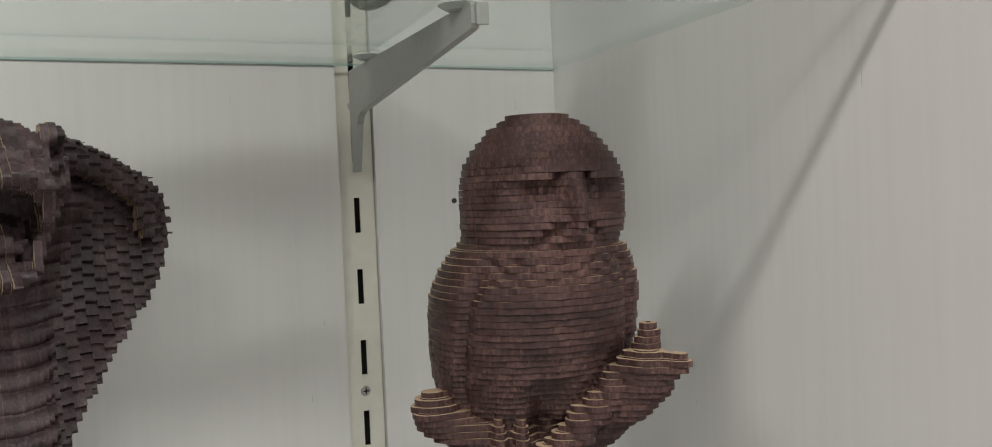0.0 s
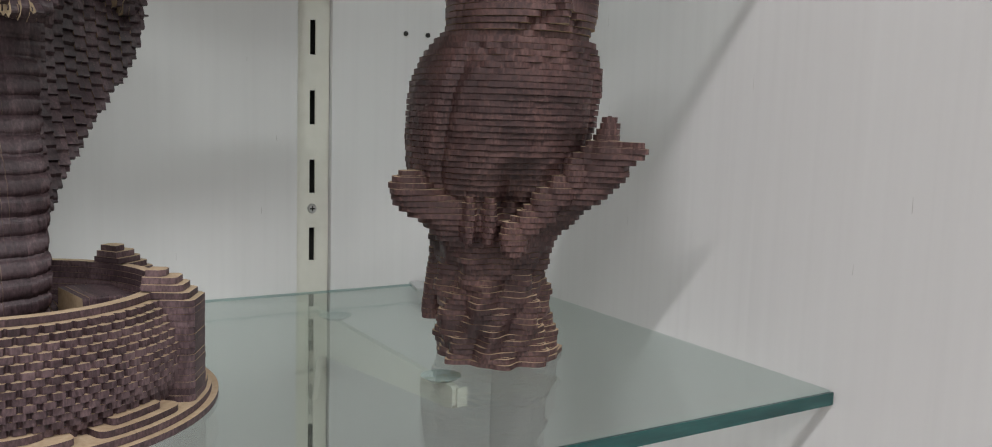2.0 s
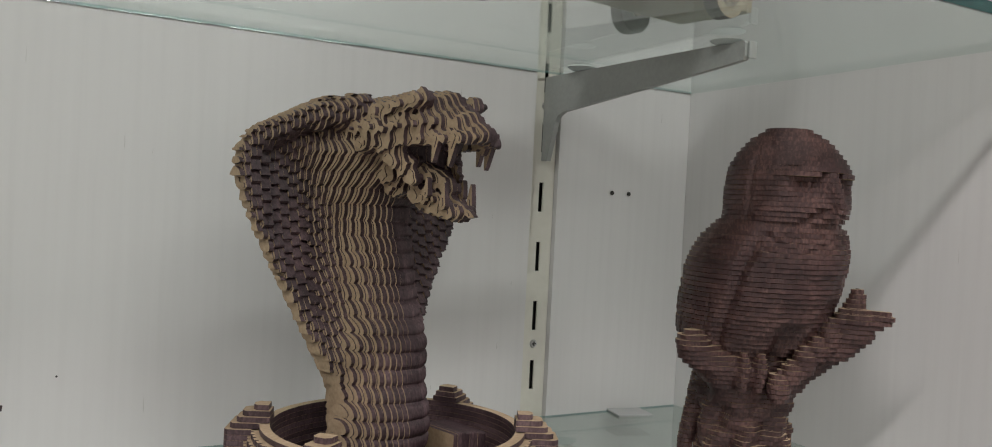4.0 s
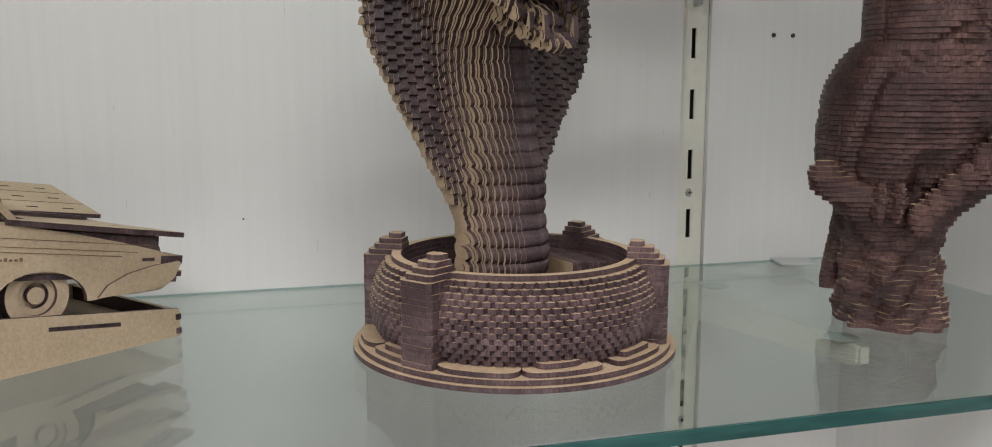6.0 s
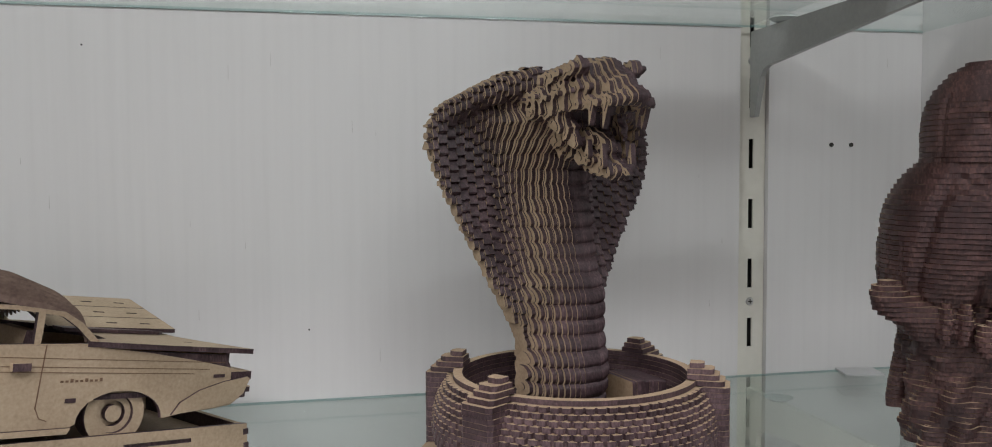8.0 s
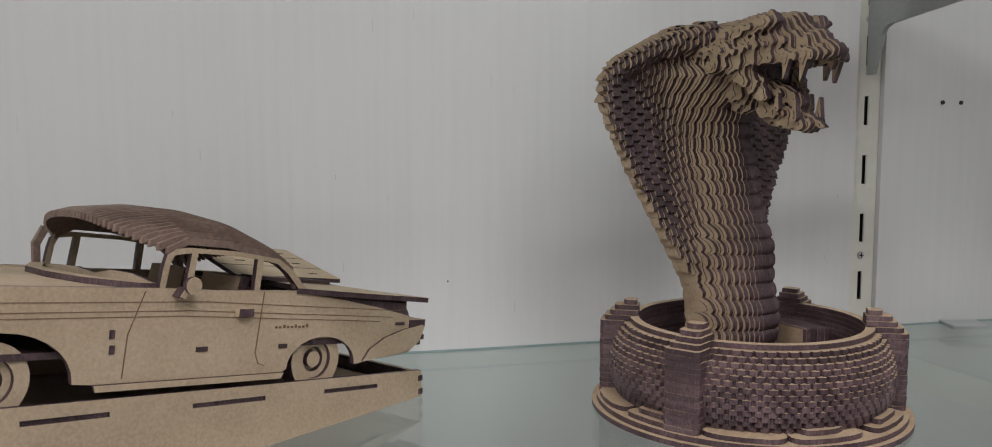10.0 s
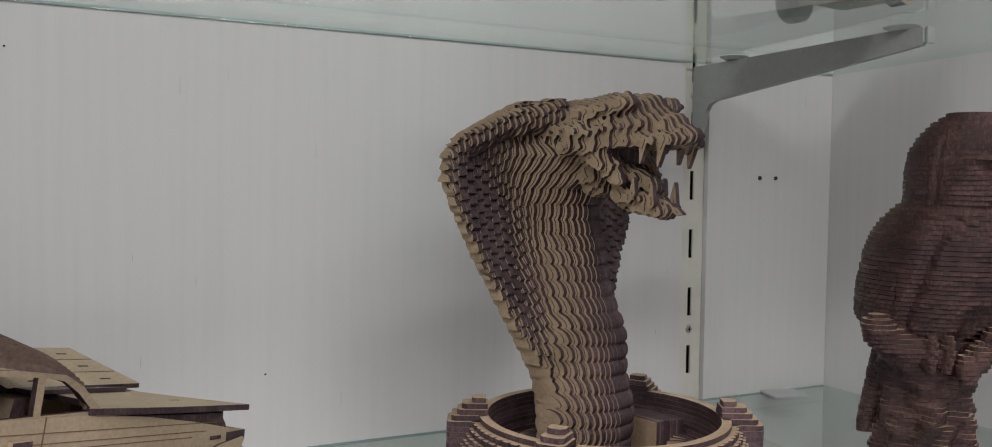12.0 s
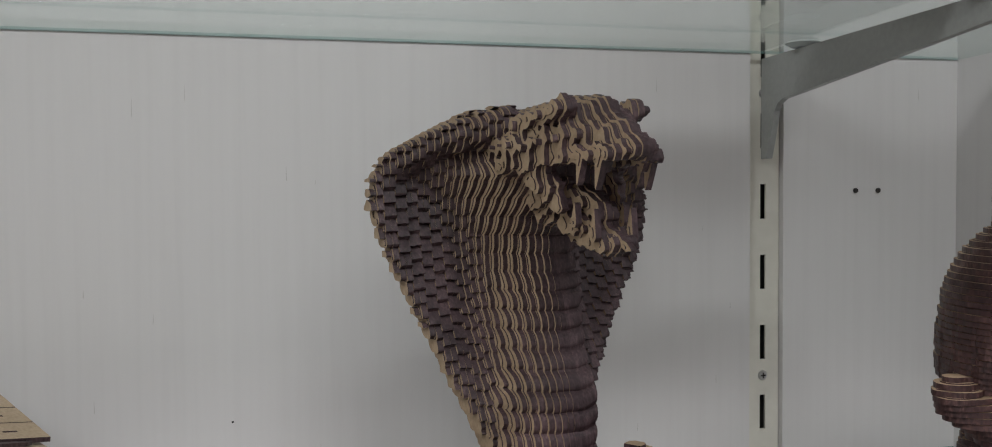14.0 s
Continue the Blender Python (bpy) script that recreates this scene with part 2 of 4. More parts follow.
for px, py, sx, sy, watts in PANELS:
    lamp = tagged(new("ceiling_light"), "flat white ceiling light panel", "ceiling light", "ceiling lights", "structure")
    lamp.location = (px, py, CEILING)
    part("diffuser", box_bm(-sx / 2, -sy / 2, -0.03, sx / 2, sy / 2, -0.005), GLOW, lamp)
    rim = bmesh.new()
    for q in ((-sx / 2 - 0.02, -sy / 2 - 0.02, sx / 2 + 0.02, -sy / 2), (-sx / 2 - 0.02, sy / 2, sx / 2 + 0.02, sy / 2 + 0.02), (-sx / 2 - 0.02, -sy / 2, -sx / 2, sy / 2), (sx / 2, -sy / 2, sx / 2 + 0.02, sy / 2)):
        box_bm(q[0], q[1], -0.035, q[2], q[3], 0.0, rim)
    part("frame", rim, CREAM, lamp)


def slotted_standard(x):
    ob = tagged(new("shelf_standard"), "cream enamelled steel slotted shelf standard with screws", "shelf standard", "shelf standards", "structure")
    ob.location = (x, 0.005, 0)
    outer = [(-0.0125, 0.15), (0.0125, 0.15), (0.0125, 2.3), (-0.0125, 2.3)]
    holes = []
    z = 0.2235 - 0.05
    while z < 2.25:
        z += 0.05
        if abs(z - 1.0) < 0.6:
            w = 0.0021
            holes.append([(-w, z), (-w, z + 0.0245), (w, z + 0.0245), (w, z)])
    bm = sheet_bm([outer] + holes, 0.0, 0.0016, lambda a, b, c: (a, c, b))
    for f in bm.faces:
        f.material_index = 0
    box_bm(-0.0125, 0.0016, 0.15, -0.0105, 0.014, 2.3, bm)
    box_bm(0.0105, 0.0016, 0.15, 0.0125, 0.014, 2.3, bm)
    part("channel", bm, CREAM, ob)
    # Dark sheet: the hollow's shade behind the slots, as colour.
    part("channel_back", box_bm(-0.0105, 0.011, 0.15, 0.0105, 0.014, 2.3), SLOT, ob, "channel back coloured dark for the shade in the hollow")
    for z in (0.662, 0.862, 1.062, 1.262, 1.462):
        r = Matrix.Translation((0, 0, z)) @ Matrix.Rotation(radians(90), 4, "X")
        head = tube_bm(0.0036, 0.0, 0.0012, 24, 0.0028, m=r)
        sc = part("screw", head, STEEL, ob, "small steel cross-head screw")
        # Raised dark cross; the recess shade is only its colour.
        cross = box_bm(-0.002, -0.0005, 0.0011, 0.002, 0.0005, 0.0014, m=r)
        box_bm(-0.0005, -0.002, 0.0011, 0.0005, 0.002, 0.0014, cross, r)
        part("cross_slot", cross, SLOT, sc)
    return ob


slotted_standard(-0.1525)
slotted_standard(-1.15)


def shelf_bracket(x, top, paint=GREY, colour="grey"):
    ob = tagged(new("shelf_bracket"), colour + " enamelled steel shelf bracket hooked in a slotted standard", "shelf bracket", "shelf brackets")
    ob.location = (x, 0, top)
    outline = [(0.004, 0.0), (-0.2175, 0.0015), (-0.2195, 0.0), (-0.2195, -0.0085), (-0.218, -0.0108), (-0.208, -0.0120), (-0.024, -0.0305), (-0.0175, -0.033), (-0.0135, -0.038),
               (-0.0115, -0.046), (-0.0035, -0.070), (0.004, -0.070)]
    bm = sheet_bm([outline], -0.0022, 0.0022, lambda a, b, c: (c, a, b))
    for f in bm.faces:
        f.material_index = 0
    part("blade", bm, paint, ob, "", 0.0006)
    part("end_fold", box_bm(-0.0002, -0.2215, -0.0095, 0.0062, -0.2197, 0.0012), paint, ob, "bright folded front end", 0.0006)
    for y in (-0.202, -0.044):
        pad = tube_bm(0.007, 0.0, 0.0026, 36, 0.0115, m=Matrix.Translation((0, y, 0.0006)))
        part("pad", pad, CLEAR, ob, "clear round plastic pad", 0.0004)
        part("rivet", tube_bm(0.0028, 0.0, 0.0012, 20, 0.0018, m=Matrix.Translation((0.0022, y, -0.005)) @ Matrix.Rotation(radians(90), 4, "Y")), STEEL, ob)
    return ob


def glass_shelf(z0, z1, tilt, rear):
    ob = tagged(new("glass_shelf"), "clear glass shelf with a deep green polished edge", "glass shelf", "glass shelves")
    ob.matrix_world = Matrix.Translation((0, 0, z0)) @ Matrix.Rotation(radians(tilt), 4, "X")
    g = part("glass", box_bm(-1.3, -0.3345, 0, 0.003, -0.0012, z1 - z0), GLASS, ob, "", 0.0006)
    part("edge", box_bm(-1.3, -0.3365, 0.0007, 0.003, -0.3346, z1 - z0 - 0.0007), GREEN, ob, "deep green polished front edge", 0.0003)
    part("back_edge", box_bm(-1.3, -0.0011, rear, 0.003, -0.0004, rear + 0.0018), PALEGREEN, ob, "pale green rear edge")
    return ob


glass_shelf(0.993, 1.0012, 0.0, 0.0062)
glass_shelf(1.2885, 1.2967, -1.0, 0.0002)
# Lower brackets: light falling on the grey is put in as the CREAM colour.
shelf_bracket(-0.1525, 0.9895, CREAM, "lit-toned grey")
shelf_bracket(-0.1525, 1.2858)
# Same here: paler colour in place of light on the lower bracket.
shelf_bracket(-1.15, 0.9895, CREAM, "lit-toned grey")
shelf_bracket(-1.15, 1.2858)
SHELF = 1.0013
UPPER = 1.2985


# ---- the owl: flat cut layers, 3 mm each ----
def turned(p, cx, cy, degrees):
    """Local ahead/right axes of a figure that faces that way."""
    c, s = math.cos(radians(degrees)), math.sin(radians(degrees))
    dx, dy = p[0] - cx, p[1] - cy
    return dx * c + dy * s, dx * s - dy * c


def owl_field(x, y, z):
    p = (x, y, z)

    def about(cx, cy, facing):
        """Distance from the axis, and the angle to either side of the way it faces."""
        dx, dy = x - cx, y - cy
        a = np.arctan2(dy, dx) - radians(facing)
        return np.sqrt(dx * dx + dy * dy), np.mod(a + math.pi, 2 * math.pi) - math.pi

    # head: round, flat on top, with a facial disc
    r, a = about(-0.131 - 0.03 * np.maximum(0, z - 0.19), np.interp(z, [0.165, 0.18, 0.205, 0.232], [-0.2325, -0.238, -0.2400, -0.2395]), -94)
    size = np.interp(z, [0.160, 0.168, 0.174, 0.181, 0.191, 0.2, 0.2085, 0.2155, 0.223, 0.2295, 0.231], [0.034, 0.0355, 0.0366, 0.0381, 0.0388, 0.0382, 0.0358, 0.0318, 0.0250, 0.0150, 0.0])
    size = size - 0.10 * np.maximum(0, z - 0.202) * np.clip(np.cos(a), 0, 1)
    side = np.abs(a)
    disc = np.clip((1.36 - side) / 0.10, 0, 1) * np.clip((0.222 - z) / 0.008, 0, 1)
    size = size - 0.0009 * disc
    size = size - 0.0016 * np.exp(-((side - 1.38) / 0.06) ** 2) * np.clip((0.216 - z) / 0.006, 0, 1)
    socket = np.exp(-((side - 0.43) / 0.26) ** 2) * np.clip((z - 0.1845) / 0.012, 0, 1) * (z < 0.2035 - 0.004 * side)
    size = size - 0.0100 * socket
    size = size + 0.0062 * np.exp(-((side - 0.42) / 0.085) ** 2 - ((z - 0.1960) / 0.0034) ** 2)
    size = size + 0.0016 * np.exp(-((side - 0.45) / 0.34) ** 2 - ((z - 0.2060 + 0.004 * side) / 0.0022) ** 2)
    beak = np.interp(z, [0.1745, 0.1775, 0.184, 0.194, 0.205], [0.0, 0.0050, 0.0085, 0.0060, 0.0])
    size = size + beak * np.exp(-(a / 0.115) ** 2)
    droop = 0.1868 - 0.021 * side - z
    whisk = np.clip(1 - np.abs(droop - 0.0022) / 0.0034, 0, 1) * np.clip((0.52 - side) / 0.12, 0, 1) * (side > 0.07)
    size = size - 0.0062 * whisk * (0.62 + 0.38 * np.sin(side * 40 + z * 1900))
    size = size + 0.0012 * np.clip(1 - np.abs(droop - 0.0075) / 0.002, 0, 1) * np.clip((0.40 - side) / 0.1, 0, 1)
    size = size - 0.0015 * np.exp(-((z - 0.1700) / 0.0022) ** 2) * np.clip((1.5 - side) / 0.3, 0, 1)
    head = np.maximum(np.maximum(r - size, z - 0.2305), 0.162 - z)
    # body: round, leaning ahead as it rises
    rb, ab = about(np.interp(z, [0.08, 0.115, 0.145], [-0.127, -0.129, -0.131]), np.interp(z, [0.08, 0.10, 0.115, 0.13, 0.145, 0.16, 0.17], [-0.2035, -0.2085, -0.2135, -0.2195, -0.224, -0.2285, -0.232]), -102)
    girth = np.interp(z, [0.078, 0.082, 0.086, 0.09, 0.095, 0.1, 0.108, 0.12, 0.133, 0.147, 0.156, 0.163, 0.169, 0.173, 0.177], [0.012, 0.022, 0.0285, 0.0342, 0.0398, 0.0435, 0.0463, 0.0478, 0.0492, 0.0486, 0.0470, 0.0444, 0.0408, 0.036, 0.028])
    wide = np.abs(ab)
    ruff = np.exp(-((z - 0.163) / 0.007) ** 2) * np.clip((1.0 - wide) / 0.3, 0, 1)
    girth = girth - 0.0020 * ruff * (0.5 + 0.5 * np.sin(ab * 21 + z * 900))
    crease = 0.92 - 2.6 * (z - 0.13)
    girth = girth - 0.0030 * np.exp(-((wide - crease) / 0.075) ** 2) * np.clip((0.166 - z) / 0.01, 0, 1)
    girth = girth + 0.0010 * np.clip((wide - crease) / 0.12, 0, 1) * np.clip((2.3 - wide) / 0.2, 0, 1) * np.clip((z - 0.085) / 0.01, 0, 1)
    quill = np.abs(np.mod((wide - crease) / 0.24 + 0.5 * np.sin(z * 70), 1.0) - 0.5)
    girth = girth - 0.0011 * np.clip(1 - quill / 0.12, 0, 1) * (wide > crease + 0.15) * (wide < 2.3) * np.clip((0.14 - z) / 0.02, 0, 1)
    tuft = np.sin(ab * 15 + 2.2 * np.sin(z * 140)) * np.sin(z * 260 + 2 * np.sin(ab * 6))
    girth = girth + 0.0007 * tuft * (wide < crease)
    legs = np.exp(-((ab + 0.03) / 0.20) ** 2) * np.clip((0.116 - z) / 0.014, 0, 1)
    girth = girth - 0.0085 * legs
    body = np.maximum((rb - girth) * 0.95, np.maximum(0.078 - z, z - 0.177))
    tv, tu = turned(p, -0.1285, -0.2215, -108)
    tail = limb((tv, tu, z), (-0.022, 0.0215, 0.10), (-0.0365, 0.0315, 0.022), 0.0085, 0.0055)
    owl = blend(np.minimum(head, body), tail, 0.003)
    # stump and branches
    ang = np.arctan2(y + 0.205, x + 0.122)
    ridge = 0.0024 * np.sin(ang * 7 + z * 60) + 0.0016 * np.sin(ang * 11 - z * 210) + 0.0008 * np.sin(ang * 5 + z * 520)
    trunk = limb(p, (-0.126, -0.206, 0.075), (-0.1235, -0.205, 0.03), 0.029, 0.0275)
    foot = limb(p, (-0.1235, -0.205, 0.03), (-0.115, -0.202, -0.012), 0.0265, 0.037)
    trunk = blend(trunk, foot, 0.01) + ridge
    left = limb(p, (-0.134, -0.214, 0.066), (-0.180, -0.212, 0.0955), 0.017, 0.0095) + 0.6 * ridge
    left = np.maximum(left, z - 0.0945 + 0.1 * (x + 0.16))
    left = np.minimum(left, ball(p, (-0.1785, -0.2125, 0.098), (0.0105, 0.0095, 0.0068)))
    left = np.minimum(left, limb(p, (-0.176, -0.214, 0.096), (-0.1865, -0.2125, 0.097), 0.0085, 0.004))
    right = limb(p, (-0.124, -0.213, 0.060), (-0.0940, -0.266, 0.1125), 0.0145, 0.0112) + 0.5 * ridge
    right = np.minimum(right, limb(p, (-0.095, -0.268, 0.113), (-0.0880, -0.2825, 0.1185), 0.0085, 0.004))
    right = np.minimum(right, limb(p, (-0.095, -0.262, 0.112), (-0.0925, -0.264, 0.130), 0.0085, 0.0055))
    wood = blend(blend(trunk, left, 0.012), right, 0.012)
    for k in range(6):
        wood = np.minimum(wood, ball(p, (-0.1015 - 0.0068 * k, -0.2625 + 0.0036 * k, 0.1140 - 0.0082 * k), (0.0080, 0.0068, 0.0085 + 0.002 * (k % 2))))
    wood = blend(wood, limb(p, (-0.178, -0.2150, 0.0880), (-0.145, -0.2280, 0.0800), 0.0060, 0.0110), 0.004)
    for k in range(2):
        wood = np.minimum(wood, ball(p, (-0.1560 + 0.0088 * k, -0.2330 - 0.0055 * k, 0.0805), (0.0038, 0.0062, 0.0125)))
    wood = np.maximum(wood, -limb(p, (-0.1520, -0.243, 0.07), (-0.1520, -0.234, 0.10), 0.0014, 0.0014))
    rough = 0.0003 * np.sin(ang * 19 + 5.1 * np.sin(z * 9000)) * np.sin(ang * 8 + 7 * np.sin(z * 5300)) + 0.00025 * np.sin(z * 12345)
    return np.minimum(owl, wood) + rough


def stack(field, ga, gb, levels, thick, place, jitter, seed):
    """One mesh of flat layers cut from a solid."""
    rnd = random.Random(seed)
    bm = bmesh.new()
    for lv in levels:
        A, B = np.meshgrid(ga, gb, indexing="ij")
        loops = contours(field(A, B, lv), ga, gb)
        if not loops:
            continue
        da, db = rnd.uniform(-jitter, jitter), rnd.uniform(-jitter, jitter)
        loops = [[(q[0] + da, q[1] + db) for q in lp] for lp in loops]
        sheet_bm(loops, lv - thick / 2, lv + thick / 2, place, bm)
        # glue line: a set-back sheet that closes the joint
        inner = contours(field(A, B, lv) + 0.0016, ga, gb)
        if inner:
            sheet_bm(inner, lv + thick / 2 - 0.0003, lv + thick / 2 + 0.0006, place, bm)
    return bm


LAYER = 0.003
bm = stack(lambda a, b, c: owl_field(a, b, np.full_like(a, c)), np.arange(-0.205, -0.065, 0.0016), np.arange(-0.30, -0.145, 0.0016),
           [LAYER * (k + 0.5) for k in range(80)], LAYER - 0.00035, lambda a, b, c: (a, b, c), 0.0003, 3)
owl = link_bm("owl_figurine", bm, [BOARD, OWLEDGE])
owl.location = (0, 0, SHELF)
tagged(owl, "dark brown layered fibreboard owl on a forked tree stump", "figurine")

# ---- the cobra: upright cut slices on a ring base ----
COBRA = pose(-0.357, -0.180, SHELF, 0, 0, -78 - 90)


def hood_half_width(h):
    return np.interp(h, [0.04, 0.07, 0.095, 0.126, 0.15, 0.17, 0.187, 0.200, 0.212, 0.222, 0.230, 0.236], [0.02, 0.024, 0.037, 0.053, 0.066, 0.0745, 0.078, 0.0768, 0.0685, 0.050, 0.034, 0.018])


def cobra_field(u, v, h):
    """u to the side, v ahead, h up."""
    base = 0.0105 * np.clip((0.15 - h) / 0.11, 0, 1) - 0.0035
    lean_u = u - base
    lean_u = np.where(lean_u < 0, lean_u * (1 + np.interp(h, [0.02, 0.05, 0.12, 0.165], [0.15, 0.17, 0.08, 0.0])), lean_u)
    p = (lean_u, v, h)
    neck = limb(p, (0, -0.012, -0.01), (0, -0.013, 0.05), 0.0275, 0.0265)
    for a, b, ra, rb in (((0, -0.013, 0.05), (0, -0.022, 0.09), 0.0265, 0.0255), ((0, -0.022, 0.09), (0, -0.040, 0.135), 0.0255, 0.0245),
                         ((0, -0.040, 0.135), (0, -0.049, 0.170), 0.0245, 0.0225), ((0, -0.049, 0.170), (0, -0.030, 0.207), 0.0225, 0.0225)):
        neck = blend(neck, limb(p, a, b, ra, rb, (1.0 if a[2] < 0.08 else 0.9 if a[2] < 0.1 else 0.72, 1, 1)), 0.008)
    throat = limb(p, (0, -0.004, 0.160), (0, -0.009, 0.183), 0.0095, 0.0110)
    row = np.abs(np.mod(h / 0.0088, 1.0) - 0.5) * 2
    plates = 0.0017 * (1 - row) ** 3
    neck = neck + plates * (v > -0.06)
    far = (p[0] < 0) * np.interp(h, [0.09, 0.15], [0.0, 1.0])
    w = hood_half_width(h) + 0.008 * far
    q = np.clip(np.abs(p[0]) / w, 0, 1.5)
    mid = np.interp(h, [0.04, 0.09, 0.14, 0.2, 0.235], [-0.024, -0.044, -0.067, -0.079, -0.066])
    lean = np.interp(h, [0.19, 0.235], [0.0, 0.030]) * np.clip(1 - q, 0, 1)
    mid = mid + np.interp(h, [0.05, 0.14], [0.004, 0.016]) * q ** 2 + lean
    mid = mid + np.interp(h, [0.08, 0.15], [0.0, 1.0]) * (0.06 * p[0] - 0.003) - 0.006 * far * q ** 2
    half = 0.0085 * np.sqrt(np.clip(1 - q ** 4, 0, 1)) + 0.0025
    column = np.floor(u / (2 * LAYER) + 0.25)
    saw = np.mod(h / 0.0068 + 0.5 * (column % 2) + 0.06 * np.sin(column * 2.3), 1.0)
    scales = 0.0027 * (0.72 - np.where(saw < 0.12, 1.0 - saw / 0.12, saw ** 1.5))
    # the neck swells out of the hood's front
    cheek = np.clip((np.abs(p[0]) - 0.005) / 0.010, 0, 1)
    ahead = np.interp(h, [0.05, 0.09, 0.135, 0.158, 0.170, 0.181, 0.190, 0.199, 0.207], [0.0125, 0.0030, -0.0160, -0.0220, -0.0195, -0.0120, -0.0010, 0.0090, 0.0130])
    ahead = ahead - (1 - cheek) * np.interp(h, [0.160, 0.181, 0.190, 0.199, 0.207], [0.003, 0.013, 0.020, 0.022, 0.018])
    swell = np.maximum(0, ahead - (mid + half)) * np.exp(-(np.abs(p[0]) / np.interp(h, [0.06, 0.12, 0.17, 0.2], [0.0215, 0.0245, 0.0265, 0.0350])) ** 2.3)
    swell = swell * np.interp(h, [0.2, 0.222], [1, 0])
    flank = np.clip((swell - 0.009) / 0.010, 0, 1)
    front = (v - mid - half - swell - scales * (1 - flank) + plates * flank) * (1 - 0.3 * flank)
    hood = np.maximum(np.maximum(front, mid - half - v - scales), (np.abs(p[0]) - w - scales) * 0.8)
    hood = np.maximum(hood, np.maximum(0.04 - h, h - 0.2325))
    for s in (-1, 1):
        rim = limb(p, (s * 0.0735, -0.063, 0.185), (s * 0.0690, -0.058, 0.203), 0.0045, 0.0050)
        rim = np.minimum(rim, limb(p, (s * 0.0690, -0.058, 0.203), (s * 0.0500, -0.046, 0.2165), 0.0050, 0.0060))
        rim = np.minimum(rim, limb(p, (s * 0.0500, -0.046, 0.2165), (s * 0.0220, -0.030, 0.2240), 0.0060, 0.0090))
        hood = blend(hood, rim - 0.75 * scales, 0.004)
    body = np.maximum(blend(neck, hood, 0.005), -throat)
    p = (u, v, h)
    # head
    pe = (0.028 * (np.abs(u) / 0.028) ** 0.62, v, h)
    head = limb(pe, (0, -0.035, 0.2120), (0, 0.000, 0.2122), 0.0222, 0.0228, (1.2, 1, 1))
    head = blend(head, limb(pe, (0, 0.000, 0.2125), (0, 0.022, 0.2150), 0.0228, 0.0192, (1.2, 1, 1)), 0.006)
    head = blend(head, limb(pe, (0, 0.022, 0.2140), (0, 0.042, 0.2105), 0.0170, 0.0112, (1.2, 1, 1)), 0.005)
    head = blend(head, limb(p, (0, 0.043, 0.2105), (0, 0.0535, 0.2085), 0.0105, 0.0068, (1.15, 1, 1)), 0.004)
    for s in (-1, 1):
        head = blend(head, limb(p, (s * 0.021, -0.006, 0.2210), (s * 0.0175, 0.026, 0.2280), 0.0058, 0.0055), 0.003)
        head = np.maximum(head, -limb(p, (s * 0.0270, 0.006, 0.2160), (s * 0.0260, 0.017, 0.2225), 0.0034, 0.0022))
        head = np.minimum(head, limb(p, (s * 0.0205, 0.010, 0.2155), (s * 0.0200, 0.019, 0.2205), 0.0034, 0.0020))
        head = np.minimum(head, limb(p, (s * 0.0195, 0.006, 0.2190), (s * 0.0190, 0.0165, 0.2325), 0.0040, 0.0012))
        head = np.minimum(head, limb(p, (s * 0.0235, -0.014, 0.2040), (s * 0.0225, -0.004, 0.2095), 0.0062, 0.0050))
        head = blend(head, limb(p, (s * 0.0205, -0.012, 0.2080), (s * 0.0095, 0.050, 0.2070), 0.0055, 0.0042), 0.004)
        head = np.maximum(head, -ball(p, (s * 0.008, 0.0570, 0.2115), (0.003, 0.004, 0.0022)))
    roof = 0.2030 + 0.03 * np.maximum(0, v - 0.02)
    head = np.maximum(head, np.where(v > 0.010, roof - h, -1))
    head = np.maximum(head, np.where(v > 0.014, -ball(p, (0, 0.028, 0.2025), (0.0125, 0.020, 0.006)), -1))
    for s in (-1, 1):
        head = blend(head, limb(p, (s * 0.0190, 0.000, 0.2040), (s * 0.0165, 0.012, 0.1915), 0.0070, 0.0050), 0.003)
        head = np.minimum(head, limb(p, (s * 0.009, -0.004, 0.2020), (s * 0.007, 0.008, 0.1970), 0.007, 0.004))
    head = np.minimum(head, ball(p, (0, -0.010, 0.1930), (0.0150, 0.0150, 0.0180)))
    for s in (-1, 1):
        head = np.minimum(head, limb(p, (s * 0.0175, 0.007, 0.2030), (s * 0.0140, 0.016, 0.1870), 0.0064, 0.0050, (0.6, 1, 1)))
        frill = np.abs(np.mod(h / 0.0052 + 0.2 * np.round(u / LAYER), 1.0) - 0.5)
        head = np.minimum(head, limb(p, (s * 0.0170, 0.010, 0.2030), (s * 0.0150, 0.018, 0.1860), 0.0055, 0.0050, (0.5, 1, 1)) + 0.0035 * frill)
    # lower jaw
    jaw = limb(p, (0, 0.004, 0.1985), (0, 0.016, 0.1795), 0.0095, 0.0080, (1.25, 1, 1))
    jaw = blend(jaw, limb(p, (0, 0.012, 0.1790), (0, 0.038, 0.1710), 0.0095, 0.0068, (1.2, 1, 1)), 0.004)
    floor = 0.1915 - 0.46 * (v - 0.008)
    jaw = np.maximum(jaw, np.where(v > 0.006, h - floor, -1))
    bowl = limb(p, (0, 0.012, 0.1930), (0, 0.038, 0.1785), 0.0092, 0.0055)
    jaw = np.maximum(jaw, -bowl)
    jaw = np.minimum(jaw, limb(p, (0, 0.010, 0.1800), (0, 0.041, 0.1715), 0.0060, 0.0042))
    jaw = np.minimum(jaw, limb(p, (0, 0.040, 0.1725), (0, 0.0505, 0.1680), 0.0030, 0.0012))
    jaw = np.minimum(jaw, limb(p, (0, -0.002, 0.1960), (0, 0.030, 0.1835), 0.0075, 0.0045, (1.35, 1, 1)))
    teeth = np.full_like(v, 1.0)
